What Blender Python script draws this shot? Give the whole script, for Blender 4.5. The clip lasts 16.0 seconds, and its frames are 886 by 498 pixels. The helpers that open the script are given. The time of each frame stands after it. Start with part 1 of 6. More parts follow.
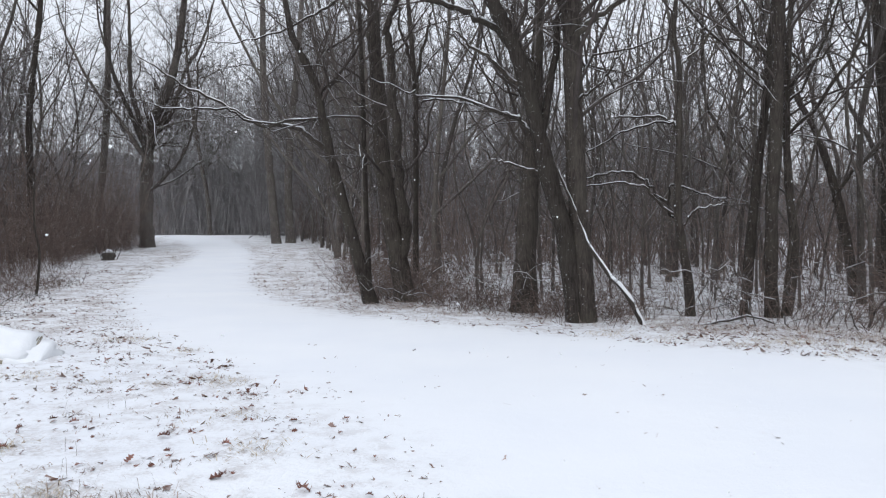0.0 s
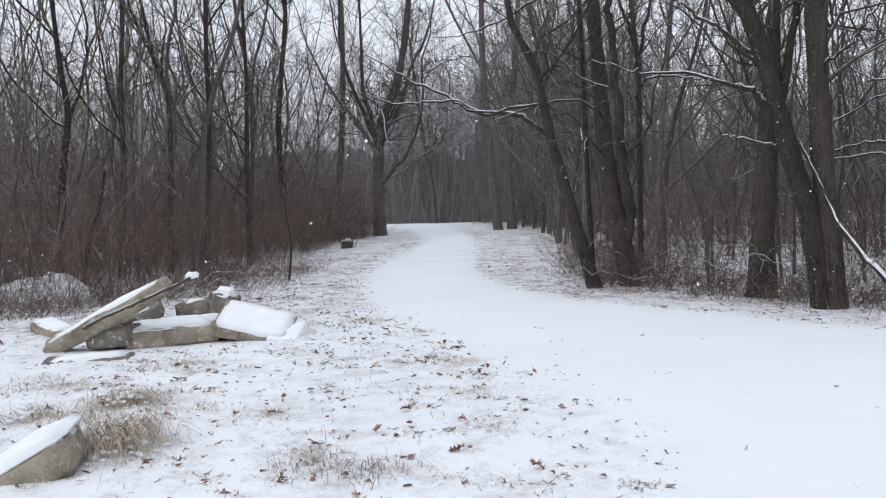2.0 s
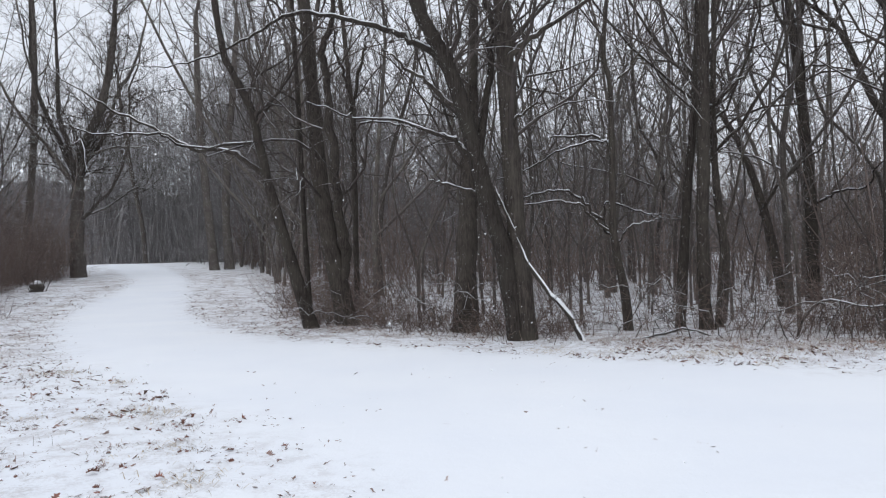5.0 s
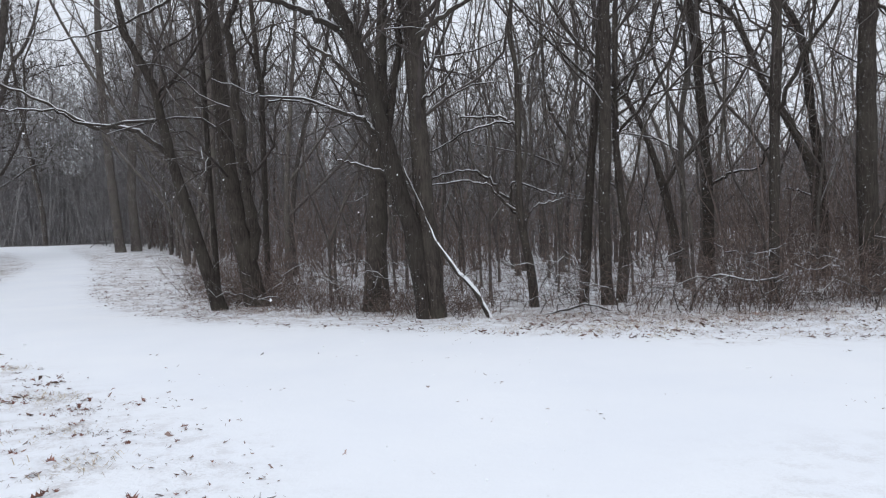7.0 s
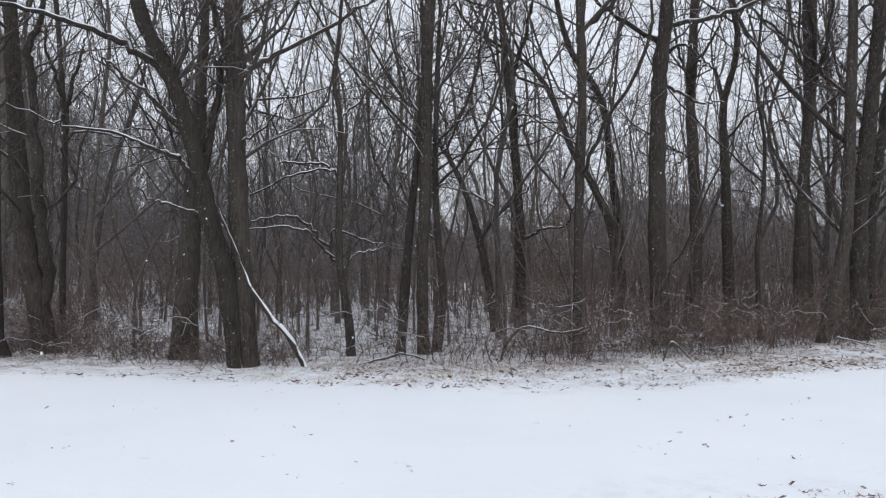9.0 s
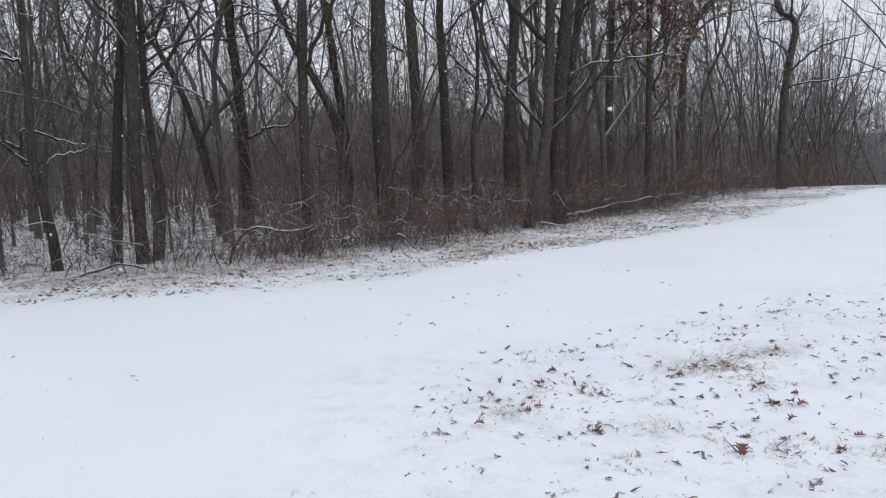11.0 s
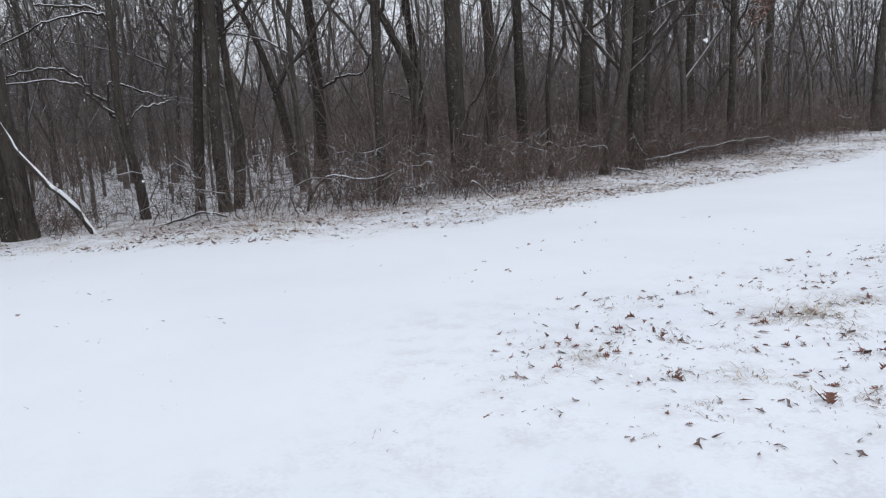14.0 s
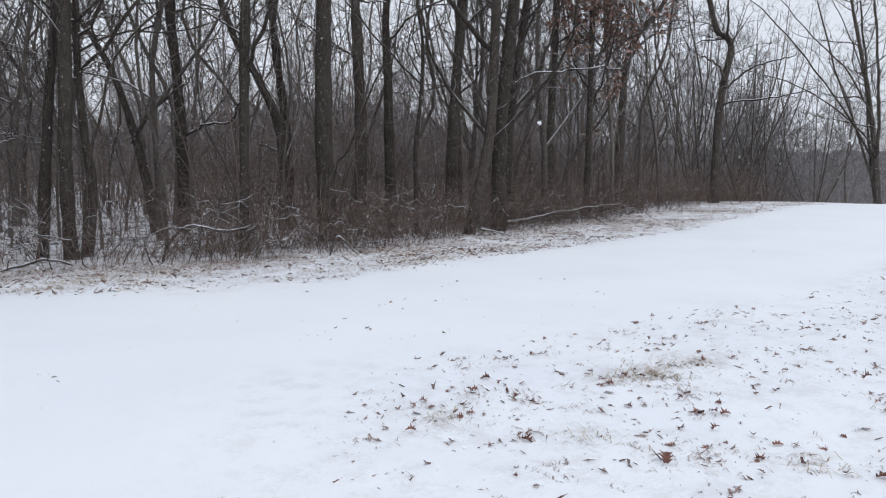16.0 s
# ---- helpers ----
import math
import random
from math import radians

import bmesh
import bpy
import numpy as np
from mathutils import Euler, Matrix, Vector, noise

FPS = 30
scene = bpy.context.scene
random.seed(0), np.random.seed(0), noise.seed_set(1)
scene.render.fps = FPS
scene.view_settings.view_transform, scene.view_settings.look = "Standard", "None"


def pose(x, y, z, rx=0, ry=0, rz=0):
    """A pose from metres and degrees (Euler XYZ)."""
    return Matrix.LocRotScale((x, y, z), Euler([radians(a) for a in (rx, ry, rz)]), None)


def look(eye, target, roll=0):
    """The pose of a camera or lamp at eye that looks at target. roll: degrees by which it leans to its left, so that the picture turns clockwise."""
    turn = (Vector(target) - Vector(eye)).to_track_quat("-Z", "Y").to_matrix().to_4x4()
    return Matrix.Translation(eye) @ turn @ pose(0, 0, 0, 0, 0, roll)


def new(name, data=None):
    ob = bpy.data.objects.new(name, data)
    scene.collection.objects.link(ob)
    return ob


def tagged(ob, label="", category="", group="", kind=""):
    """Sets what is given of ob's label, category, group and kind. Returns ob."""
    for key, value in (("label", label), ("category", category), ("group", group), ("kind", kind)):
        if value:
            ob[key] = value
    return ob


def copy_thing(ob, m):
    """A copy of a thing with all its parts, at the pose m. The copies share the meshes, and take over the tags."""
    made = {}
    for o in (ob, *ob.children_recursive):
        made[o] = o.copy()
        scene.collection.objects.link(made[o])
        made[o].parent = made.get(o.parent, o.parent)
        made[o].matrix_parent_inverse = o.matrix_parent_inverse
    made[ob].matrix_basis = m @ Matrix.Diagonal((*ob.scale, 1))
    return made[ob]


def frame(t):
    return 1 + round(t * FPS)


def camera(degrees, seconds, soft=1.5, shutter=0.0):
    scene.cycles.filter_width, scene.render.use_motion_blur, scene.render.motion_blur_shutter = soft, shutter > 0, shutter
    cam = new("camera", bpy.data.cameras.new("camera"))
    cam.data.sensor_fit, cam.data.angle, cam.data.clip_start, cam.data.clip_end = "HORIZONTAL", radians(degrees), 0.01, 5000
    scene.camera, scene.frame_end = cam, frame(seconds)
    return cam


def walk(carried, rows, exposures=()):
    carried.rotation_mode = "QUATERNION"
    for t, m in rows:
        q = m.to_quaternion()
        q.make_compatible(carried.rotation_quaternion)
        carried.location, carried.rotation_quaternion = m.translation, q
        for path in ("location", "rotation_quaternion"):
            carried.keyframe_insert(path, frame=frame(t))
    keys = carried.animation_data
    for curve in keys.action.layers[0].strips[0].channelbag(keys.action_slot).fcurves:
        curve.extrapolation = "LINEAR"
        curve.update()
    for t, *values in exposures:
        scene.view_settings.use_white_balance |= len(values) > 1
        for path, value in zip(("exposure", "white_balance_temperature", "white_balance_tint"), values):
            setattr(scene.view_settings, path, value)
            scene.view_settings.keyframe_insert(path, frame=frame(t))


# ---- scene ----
cam = camera(60.05, 16.0, 1.2)
ROWS = [  # seconds, x, y, z, pitch, roll, yaw
(0.0, -0.000, 0.000, 1.600, -1.60, -0.00, 0.00),
    (0.5, -0.017, -0.009, 1.596, -0.83, 0.42, 3.39),
    (1.0, -0.046, -0.042, 1.592, -1.54, 0.90, 6.09),
    (1.5, -0.080, -0.073, 1.599, -2.03, 1.37, 14.00),
    (2.0, -0.050, -0.072, 1.589, -2.48, 1.52, 16.29),
    (2.5, -0.042, -0.063, 1.589, -2.71, 1.75, 15.37),
    (3.0, -0.048, -0.056, 1.588, -2.73, 1.54, 13.44),
    (3.5, -0.046, -0.049, 1.588, -2.68, 1.75, 13.57),
    (4.0, -0.022, -0.026, 1.594, -2.35, 1.70, 10.97),
    (4.5, 0.014, 0.000, 1.598, -1.08, 0.95, 4.06),
    (5.0, 0.047, 0.008, 1.589, -0.03, 1.38, -4.30),
    (5.2, 0.061, 0.002, 1.585, -0.23, 1.29, -6.85),
    (7.3, 0.191, -0.144, 1.573, -2.23, 1.62, -10.43),
    (7.5, 0.191, -0.133, 1.565, -2.60, 2.01, -9.82),
    (8.0, 0.216, -0.122, 1.590, -0.08, 1.82, -12.76),
    (8.5, 0.236, -0.118, 1.599, 1.33, -0.43, -16.78),
    (9.0, 0.271, -0.136, 1.603, 1.64, -0.10, -23.55),
    (9.5, 0.409, -0.105, 1.540, -0.84, 0.47, -36.88),
    (9.7, 0.403, -0.060, 1.526, -1.58, 0.53, -40.43),
    (11.8, 0.307, -0.019, 1.472, -8.25, 1.26, -43.28),
    (12.0, 0.305, -0.009, 1.466, -8.81, 0.61, -42.39),
    (12.5, 0.311, -0.006, 1.471, -9.20, 0.24, -41.72),
    (13.0, 0.306, 0.002, 1.485, -8.60, 1.26, -41.38),
    (13.5, 0.303, -0.007, 1.469, -9.78, 2.45, -39.67),
    (14.0, 0.312, -0.020, 1.477, -9.50, 2.64, -38.31),
    (14.5, 0.314, -0.031, 1.486, -8.22, 2.55, -40.16),
    (15.0, 0.315, -0.047, 1.486, -8.11, 1.79, -42.81),
    (15.5, 0.320, -0.056, 1.499, -8.25, -0.43, -48.32),
    (16.0, 0.359, -0.056, 1.504, -5.61, -0.19, -47.88),
]
walk(cam, [(t, pose(x, y, z, 90 + p, r, yaw)) for t, x, y, z, p, r, yaw in ROWS],
     [(0.0, 0.43, 6480, 10), (0.5, 0.37, 6480, 10), (2.0, 0.37, 6480, 10), (5.0, 0.35, 6470, 10), (8.5, 0.33, 6450, 10), (9.0, 0.30, 6450, 10), (9.7, 0.33, 6450, 10), (11.9, 0.13, 6430, 10), (12.05, 0.14, 6430, 10), (12.5, 0.26, 6430, 10), (13.5, 0.25, 6430, 10), (16.0, 0.265, 6430, 10)])

# ---- light: overcast, snowing ----
world = bpy.data.worlds.new("overcast_sky")
scene.world = world
world.use_nodes = True
wn, wl = world.node_tree.nodes, world.node_tree.links
wn.clear()
sky = wn.new("ShaderNodeTexSky")
sky.sky_type, sky.sun_disc = "NISHITA", False
sky.sun_elevation, sky.sun_rotation, sky.altitude = radians(38), radians(200), 200
grey = wn.new("ShaderNodeHueSaturation")
grey.inputs["Saturation"].default_value = 0.25
cover = wn.new("ShaderNodeMix")
cover.data_type = "RGBA"
cover.inputs["Factor"].default_value = 0.8
cover.inputs["B"].default_value = (8.3, 8.8, 9.7, 1)
back = wn.new("ShaderNodeBackground")
back.inputs["Strength"].default_value = 0.1
wout = wn.new("ShaderNodeOutputWorld")
wl.new(sky.outputs["Color"], grey.inputs["Color"])
wl.new(grey.outputs["Color"], cover.inputs["A"])
wl.new(cover.outputs["Result"], back.inputs["Color"])
dome = wn.new("ShaderNodeTexCoord")
height_ = wn.new("ShaderNodeSeparateXYZ")
dim = wn.new("ShaderNodeMapRange")  # an overcast dome is brightest overhead
dim.inputs["To Min"].default_value, dim.inputs["To Max"].default_value = 0.075, 0.115
wl.new(dome.outputs["Generated"], height_.inputs["Vector"])
wl.new(height_.outputs["Z"], dim.inputs["Value"])
wl.new(dim.outputs["Result"], back.inputs["Strength"])
wl.new(back.outputs["Background"], wout.inputs["Surface"])

sun_data = bpy.data.lights.new("sun", "SUN")
sun_data.energy, sun_data.angle, sun_data.color = 0.5, radians(60), (1.0, 0.98, 0.95)
sun = new("sun", sun_data)
sun.matrix_world = look((-20, -40, 45), (0, 10, 0))


# ---- materials ----
def material(name):
    m = bpy.data.materials.new(name)
    m.use_nodes = True
    t = m.node_tree
    b = t.nodes["Principled BSDF"]
    return m, t.nodes, t.links, b


def coords(n, kind="Object"):
    return n.new("ShaderNodeTexCoord").outputs[kind]


def noise_tex(n, l, vec, scale, detail=4.0, rough=0.55):
    x = n.new("ShaderNodeTexNoise")
    x.inputs["Scale"].default_value, x.inputs["Detail"].default_value, x.inputs["Roughness"].default_value = scale, detail, rough
    l.new(vec, x.inputs["Vector"])
    return x.outputs["Fac"]


def ramp(n, l, fac, a, b, ca=(0, 0, 0, 1), cb=(1, 1, 1, 1)):
    r = n.new("ShaderNodeValToRGB")
    r.color_ramp.elements[0].position, r.color_ramp.elements[1].position = a, b
    r.color_ramp.elements[0].color, r.color_ramp.elements[1].color = ca, cb
    l.new(fac, r.inputs["Fac"])
    return r.outputs["Color"]


def mix(n, l, fac, a, b):
    x = n.new("ShaderNodeMix")
    x.data_type = "RGBA"
    for sock, v in (("Factor", fac), ("A", a), ("B", b)):
        if isinstance(v, (tuple, float, int)):
            x.inputs[sock].default_value = v
        else:
            l.new(v, x.inputs[sock])
    return x.outputs["Result"]


def maths(n, l, op, a, b=0.0):
    x = n.new("ShaderNodeMath")
    x.operation = op
    for i, v in enumerate((a, b)):
        if isinstance(v, (float, int)):
            x.inputs[i].default_value = v
        else:
            l.new(v, x.inputs[i])
    return x.outputs[0]


def bump(n, l, height, bsdf, strength, distance):
    x = n.new("ShaderNodeBump")
    x.inputs["Strength"].default_value, x.inputs["Distance"].default_value = strength, distance
    l.new(height, x.inputs["Height"])
    l.new(x.outputs["Normal"], bsdf.inputs["Normal"])


SNOW = (0.83, 0.85, 0.88, 1)


def ground_material():
    m, n, l, b = material("snow_ground")
    v = coords(n)
    att = n.new("ShaderNodeAttribute")
    att.attribute_name = "litter"
    lit = att.outputs["Fac"]
    forest = n.new("ShaderNodeAttribute")
    forest.attribute_name = "woods"
    wood = forest.outputs["Fac"]
    coarse = noise_tex(n, l, v, 0.9, 5)
    mid = noise_tex(n, l, v, 5.5, 5, 0.6)
    fine = noise_tex(n, l, v, 34.0, 4, 0.7)
    # grass and litter pokes through where the snow is thin
    thin = maths(n, l, "MULTIPLY", maths(n, l, "ADD", maths(n, l, "MULTIPLY", mid, 0.6), maths(n, l, "MULTIPLY", fine, 0.55)), maths(n, l, "ADD", maths(n, l, "MULTIPLY", coarse, 0.5), 0.72))
    clump = ramp(n, l, noise_tex(n, l, v, 2.6, 4, 0.6), 0.42, 0.56)
    show = ramp(n, l, thin, 0.50, 0.64)
    mask = maths(n, l, "MULTIPLY", maths(n, l, "MULTIPLY", show, maths(n, l, "ADD", maths(n, l, "MULTIPLY", clump, 0.94), 0.06)), lit)
    wild = n.new("ShaderNodeAttribute")
    wild.attribute_name = "rough"
    patchy = maths(n, l, "ADD", maths(n, l, "MULTIPLY", ramp(n, l, noise_tex(n, l, v, 1.7, 5, 0.65), 0.44, 0.58), 0.75), 0.25)
    mask = maths(n, l, "MAXIMUM", mask, maths(n, l, "MULTIPLY", maths(n, l, "MULTIPLY", ramp(n, l, thin, 0.46, 0.60), patchy), wild.outputs["Fac"]))
    wmask = maths(n, l, "MULTIPLY", ramp(n, l, thin, 0.47, 0.62), wood)
    tone = mix(n, l, ramp(n, l, noise_tex(n, l, v, 60.0, 2), 0.35, 0.65), (0.13, 0.092, 0.075, 1), (0.38, 0.295, 0.235, 1))
    track = mix(n, l, ramp(n, l, noise_tex(n, l, v, 0.45, 3), 0.35, 0.7), SNOW, (0.79, 0.815, 0.86, 1))
    c1 = mix(n, l, maths(n, l, "MULTIPLY", mask, 0.75), track, tone)
    c2 = mix(n, l, maths(n, l, "MULTIPLY", wmask, 0.42), c1, (0.13, 0.095, 0.07, 1))
    l.new(c2, b.inputs["Base Color"])
    b.inputs["Roughness"].default_value = 0.75
    b.inputs["Specular IOR Level"].default_value = 0.2
    h = maths(n, l, "ADD", maths(n, l, "MULTIPLY", mid, 0.6), maths(n, l, "MULTIPLY", fine, 0.25))
    bump(n, l, maths(n, l, "MULTIPLY", h, maths(n, l, "ADD", maths(n, l, "MULTIPLY", lit, 0.9), 0.3)), b, 0.75, 0.06)
    return m


def bark_material(name, dark, light, snowy=0.5):
    m, n, l, b = material(name)
    v = coords(n)
    mp = n.new("ShaderNodeMapping")
    mp.inputs["Scale"].default_value = (1, 1, 0.16)
    l.new(v, mp.inputs["Vector"])
    ridges = noise_tex(n, l, mp.outputs["Vector"], 30.0, 6, 0.7)
    patch = noise_tex(n, l, v, 1.7, 3)
    info = n.new("ShaderNodeObjectInfo")
    base = mix(n, l, ramp(n, l, ridges, 0.35, 0.68), dark, light)
    moss = mix(n, l, ramp(n, l, patch, 0.45, 0.75), base, (light[0] * 0.8, light[1] * 0.85, light[2] * 0.8, 1))
    var = n.new("ShaderNodeHueSaturation")
    l.new(moss, var.inputs["Color"])
    l.new(maths(n, l, "ADD", maths(n, l, "MULTIPLY", info.outputs["Random"], 0.5), 0.75), var.inputs["Value"])
    # snow caught on what faces the sky and in flecks on the windward bark
    geo = n.new("ShaderNodeNewGeometry")
    sep = n.new("ShaderNodeSeparateXYZ")
    l.new(geo.outputs["Normal"], sep.inputs["Vector"])
    up = ramp(n, l, maths(n, l, "ADD", sep.outputs["Z"], maths(n, l, "MULTIPLY", noise_tex(n, l, v, 9.0, 3), 0.5)), 0.82, 1.0)
    wind = maths(n, l, "MAXIMUM", maths(n, l, "ADD", maths(n, l, "MULTIPLY", sep.outputs["X"], -0.9), maths(n, l, "MULTIPLY", sep.outputs["Y"], -0.3)), 0.0)
    flecks = ramp(n, l, maths(n, l, "ADD", noise_tex(n, l, v, 24.0, 4, 0.75), maths(n, l, "MULTIPLY", wind, 0.085)), 0.685, 0.74)
    cover_ = maths(n, l, "MAXIMUM", maths(n, l, "MULTIPLY", up, snowy), maths(n, l, "MULTIPLY", flecks, 0.75 * snowy))
    l.new(mix(n, l, cover_, var.outputs["Color"], SNOW), b.inputs["Base Color"])
    b.inputs["Roughness"].default_value = 0.9
    b.inputs["Specular IOR Level"].default_value = 0.15
    bump(n, l, ridges, b, 1.0, 0.05)
    return m


def plain_material(name, ca, cb, scale, rough=0.85, bump_scale=0.0, random_value=0.0, island=False, snowed=0.0):
    m, n, l, b = material(name)
    v = coords(n)
    f = noise_tex(n, l, v, scale, 4, 0.6)
    c = mix(n, l, ramp(n, l, f, 0.3, 0.7), ca, cb)
    if random_value:
        src = n.new("ShaderNodeNewGeometry").outputs["Random Per Island"] if island else n.new("ShaderNodeObjectInfo").outputs["Random"]
        h = n.new("ShaderNodeHueSaturation")
        l.new(c, h.inputs["Color"])
        l.new(maths(n, l, "ADD", maths(n, l, "MULTIPLY", src, random_value), 1 - random_value / 2), h.inputs["Value"])
        c = h.outputs["Color"]
    if snowed:  # fresh snow lies on what faces the sky
        facing = n.new("ShaderNodeSeparateXYZ")
        l.new(n.new("ShaderNodeNewGeometry").outputs["Normal"], facing.inputs["Vector"])
        lies = maths(n, l, "MULTIPLY", ramp(n, l, facing.outputs["Z"], 0.45, 0.75), ramp(n, l, noise_tex(n, l, v, 7.0, 3, 0.7), 0.42, 0.55))
        c = mix(n, l, maths(n, l, "MULTIPLY", lies, snowed), c, SNOW)
    l.new(c, b.inputs["Base Color"])
    b.inputs["Roughness"].default_value = rough
    b.inputs["Specular IOR Level"].default_value = 0.2
    if bump_scale:
        bump(n, l, noise_tex(n, l, v, scale * 5, 5, 0.65), b, 0.7, bump_scale)
    return m


M_GROUND = ground_material()
M_BARK = bark_material("dark_furrowed_bark", (0.028, 0.0235, 0.0205, 1), (0.096, 0.081, 0.071, 1), 0.65)
# lighter bark; on wild and far standing trees its grey stands in for haze
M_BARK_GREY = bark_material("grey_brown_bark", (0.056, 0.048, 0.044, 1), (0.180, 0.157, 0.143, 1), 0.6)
M_PALE = bark_material("pale_grey_bark", (0.22, 0.21, 0.20, 1), (0.42, 0.40, 0.38, 1), 0.3)
M_TWIG = plain_material("bare_twigs", (0.048, 0.040, 0.036, 1), (0.110, 0.093, 0.084, 1), 3.0, snowed=0.60)
# lighter copy of the twigs, haze mixed into the colour
M_TWIG_GREY = plain_material("haze_greyed_twigs", (0.076, 0.067, 0.063, 1), (0.172, 0.155, 0.148, 1), 3.0, snowed=0.60)
# pale grey for the farthest trees: distance haze is put into this colour
M_FAR = plain_material("haze_pale_far_woods", (0.14, 0.130, 0.129, 1), (0.30, 0.287, 0.287, 1), 0.6, random_value=0.5, island=True)
M_BRUSH = plain_material("russet_brush_stems", (0.096, 0.069, 0.059, 1), (0.220, 0.165, 0.141, 1), 2.0, random_value=0.7, island=True, snowed=0.5)
M_UNDER = plain_material("fine_grey_brown_shoots", (0.106, 0.083, 0.073, 1), (0.25, 0.200, 0.178, 1), 0.8, random_value=0.6, island=True, snowed=0.60)
M_SNOW = plain_material("loose_snow", (0.80, 0.82, 0.85, 1), (0.86, 0.88, 0.90, 1), 6.0, 0.8, 0.01)
def concrete_material(name, dark, mid, light):
    m, n, l, b = material(name)
    v = coords(n)
    stain = noise_tex(n, l, v, 3.2, 5, 0.65)
    grit = noise_tex(n, l, v, 55.0, 4, 0.7)
    stone = n.new("ShaderNodeTexVoronoi")
    stone.inputs["Scale"].default_value = 38.0
    l.new(v, stone.inputs["Vector"])
    c = mix(n, l, ramp(n, l, stain, 0.36, 0.62), dark, mid)
    c = mix(n, l, maths(n, l, "MULTIPLY", ramp(n, l, grit, 0.5, 0.72), 0.7), c, light)
    c = mix(n, l, maths(n, l, "MULTIPLY", ramp(n, l, stone.outputs["Distance"], 0.0, 0.25, (1, 1, 1, 1), (0, 0, 0, 1)), 0.35), c, dark)
    dust = ramp(n, l, noise_tex(n, l, v, 14.0, 5, 0.75), 0.57, 0.68)
    l.new(mix(n, l, maths(n, l, "MULTIPLY", dust, 0.75), c, SNOW), b.inputs["Base Color"])
    b.inputs["Roughness"].default_value = 0.92
    b.inputs["Specular IOR Level"].default_value = 0.2
    bump(n, l, maths(n, l, "ADD", maths(n, l, "MULTIPLY", stain, 0.8), maths(n, l, "MULTIPLY", grit, 0.4)), b, 0.9, 0.025)
    return m


M_CONCRETE = concrete_material("weathered_concrete", (0.18, 0.152, 0.115, 1), (0.37, 0.325, 0.255, 1), (0.48, 0.44, 0.37, 1))
# the same concrete in darker tones, for the chunks and lower pieces
M_DARKROCK = concrete_material("darker_concrete", (0.095, 0.084, 0.073, 1), (0.22, 0.198, 0.168, 1), (0.33, 0.305, 0.265, 1))
M_RUST = plain_material("rusted_steel", (0.05, 0.041, 0.036, 1), (0.125, 0.09, 0.072, 1), 30.0, 0.8)
M_GRASS = plain_material("dead_straw_grass", (0.17, 0.12, 0.10, 1), (0.38, 0.29, 0.235, 1), 4.0, random_value=0.7, island=True, snowed=0.4)
M_STRAW = plain_material("pale_straw", (0.30, 0.24, 0.17, 1), (0.60, 0.52, 0.40, 1), 4.0, random_value=0.6, island=True)
M_LEAF = plain_material("brown_oak_leaf", (0.086, 0.042, 0.036, 1), (0.245, 0.118, 0.090, 1), 12.0, 0.7, random_value=0.8)
M_LEAVES = plain_material("brown_leaf_litter", (0.100, 0.060, 0.050, 1), (0.27, 0.168, 0.132, 1), 5.0, 0.75, random_value=0.9, island=True, snowed=0.25)
M_FLAKE = plain_material("snowflakes", (0.88, 0.90, 0.92, 1), (0.92, 0.93, 0.95, 1), 1.0)


# ---- mesh helpers ----
def mesh_from(name, verts, quads, tris=None):
    me = bpy.data.meshes.new(name)
    verts = np.asarray(verts, dtype=np.float32).reshape(-1, 3)
    quads = np.asarray(quads, dtype=np.int32).reshape(-1, 4)
    tris = np.zeros((0, 3), np.int32) if tris is None else np.asarray(tris, dtype=np.int32).reshape(-1, 3)
    me.vertices.add(len(verts))
    me.vertices.foreach_set("co", verts.ravel())
    me.loops.add(quads.size + tris.size)
    me.loops.foreach_set("vertex_index", np.concatenate([quads.ravel(), tris.ravel()]))
    me.polygons.add(len(quads) + len(tris))
    starts = np.concatenate([np.arange(len(quads)) * 4, quads.size + np.arange(len(tris)) * 3]).astype(np.int32)
    me.polygons.foreach_set("loop_start", starts)
    me.update(calc_edges=True)
    me.polygons.foreach_set("use_smooth", np.ones(len(me.polygons), dtype=bool))
    return me


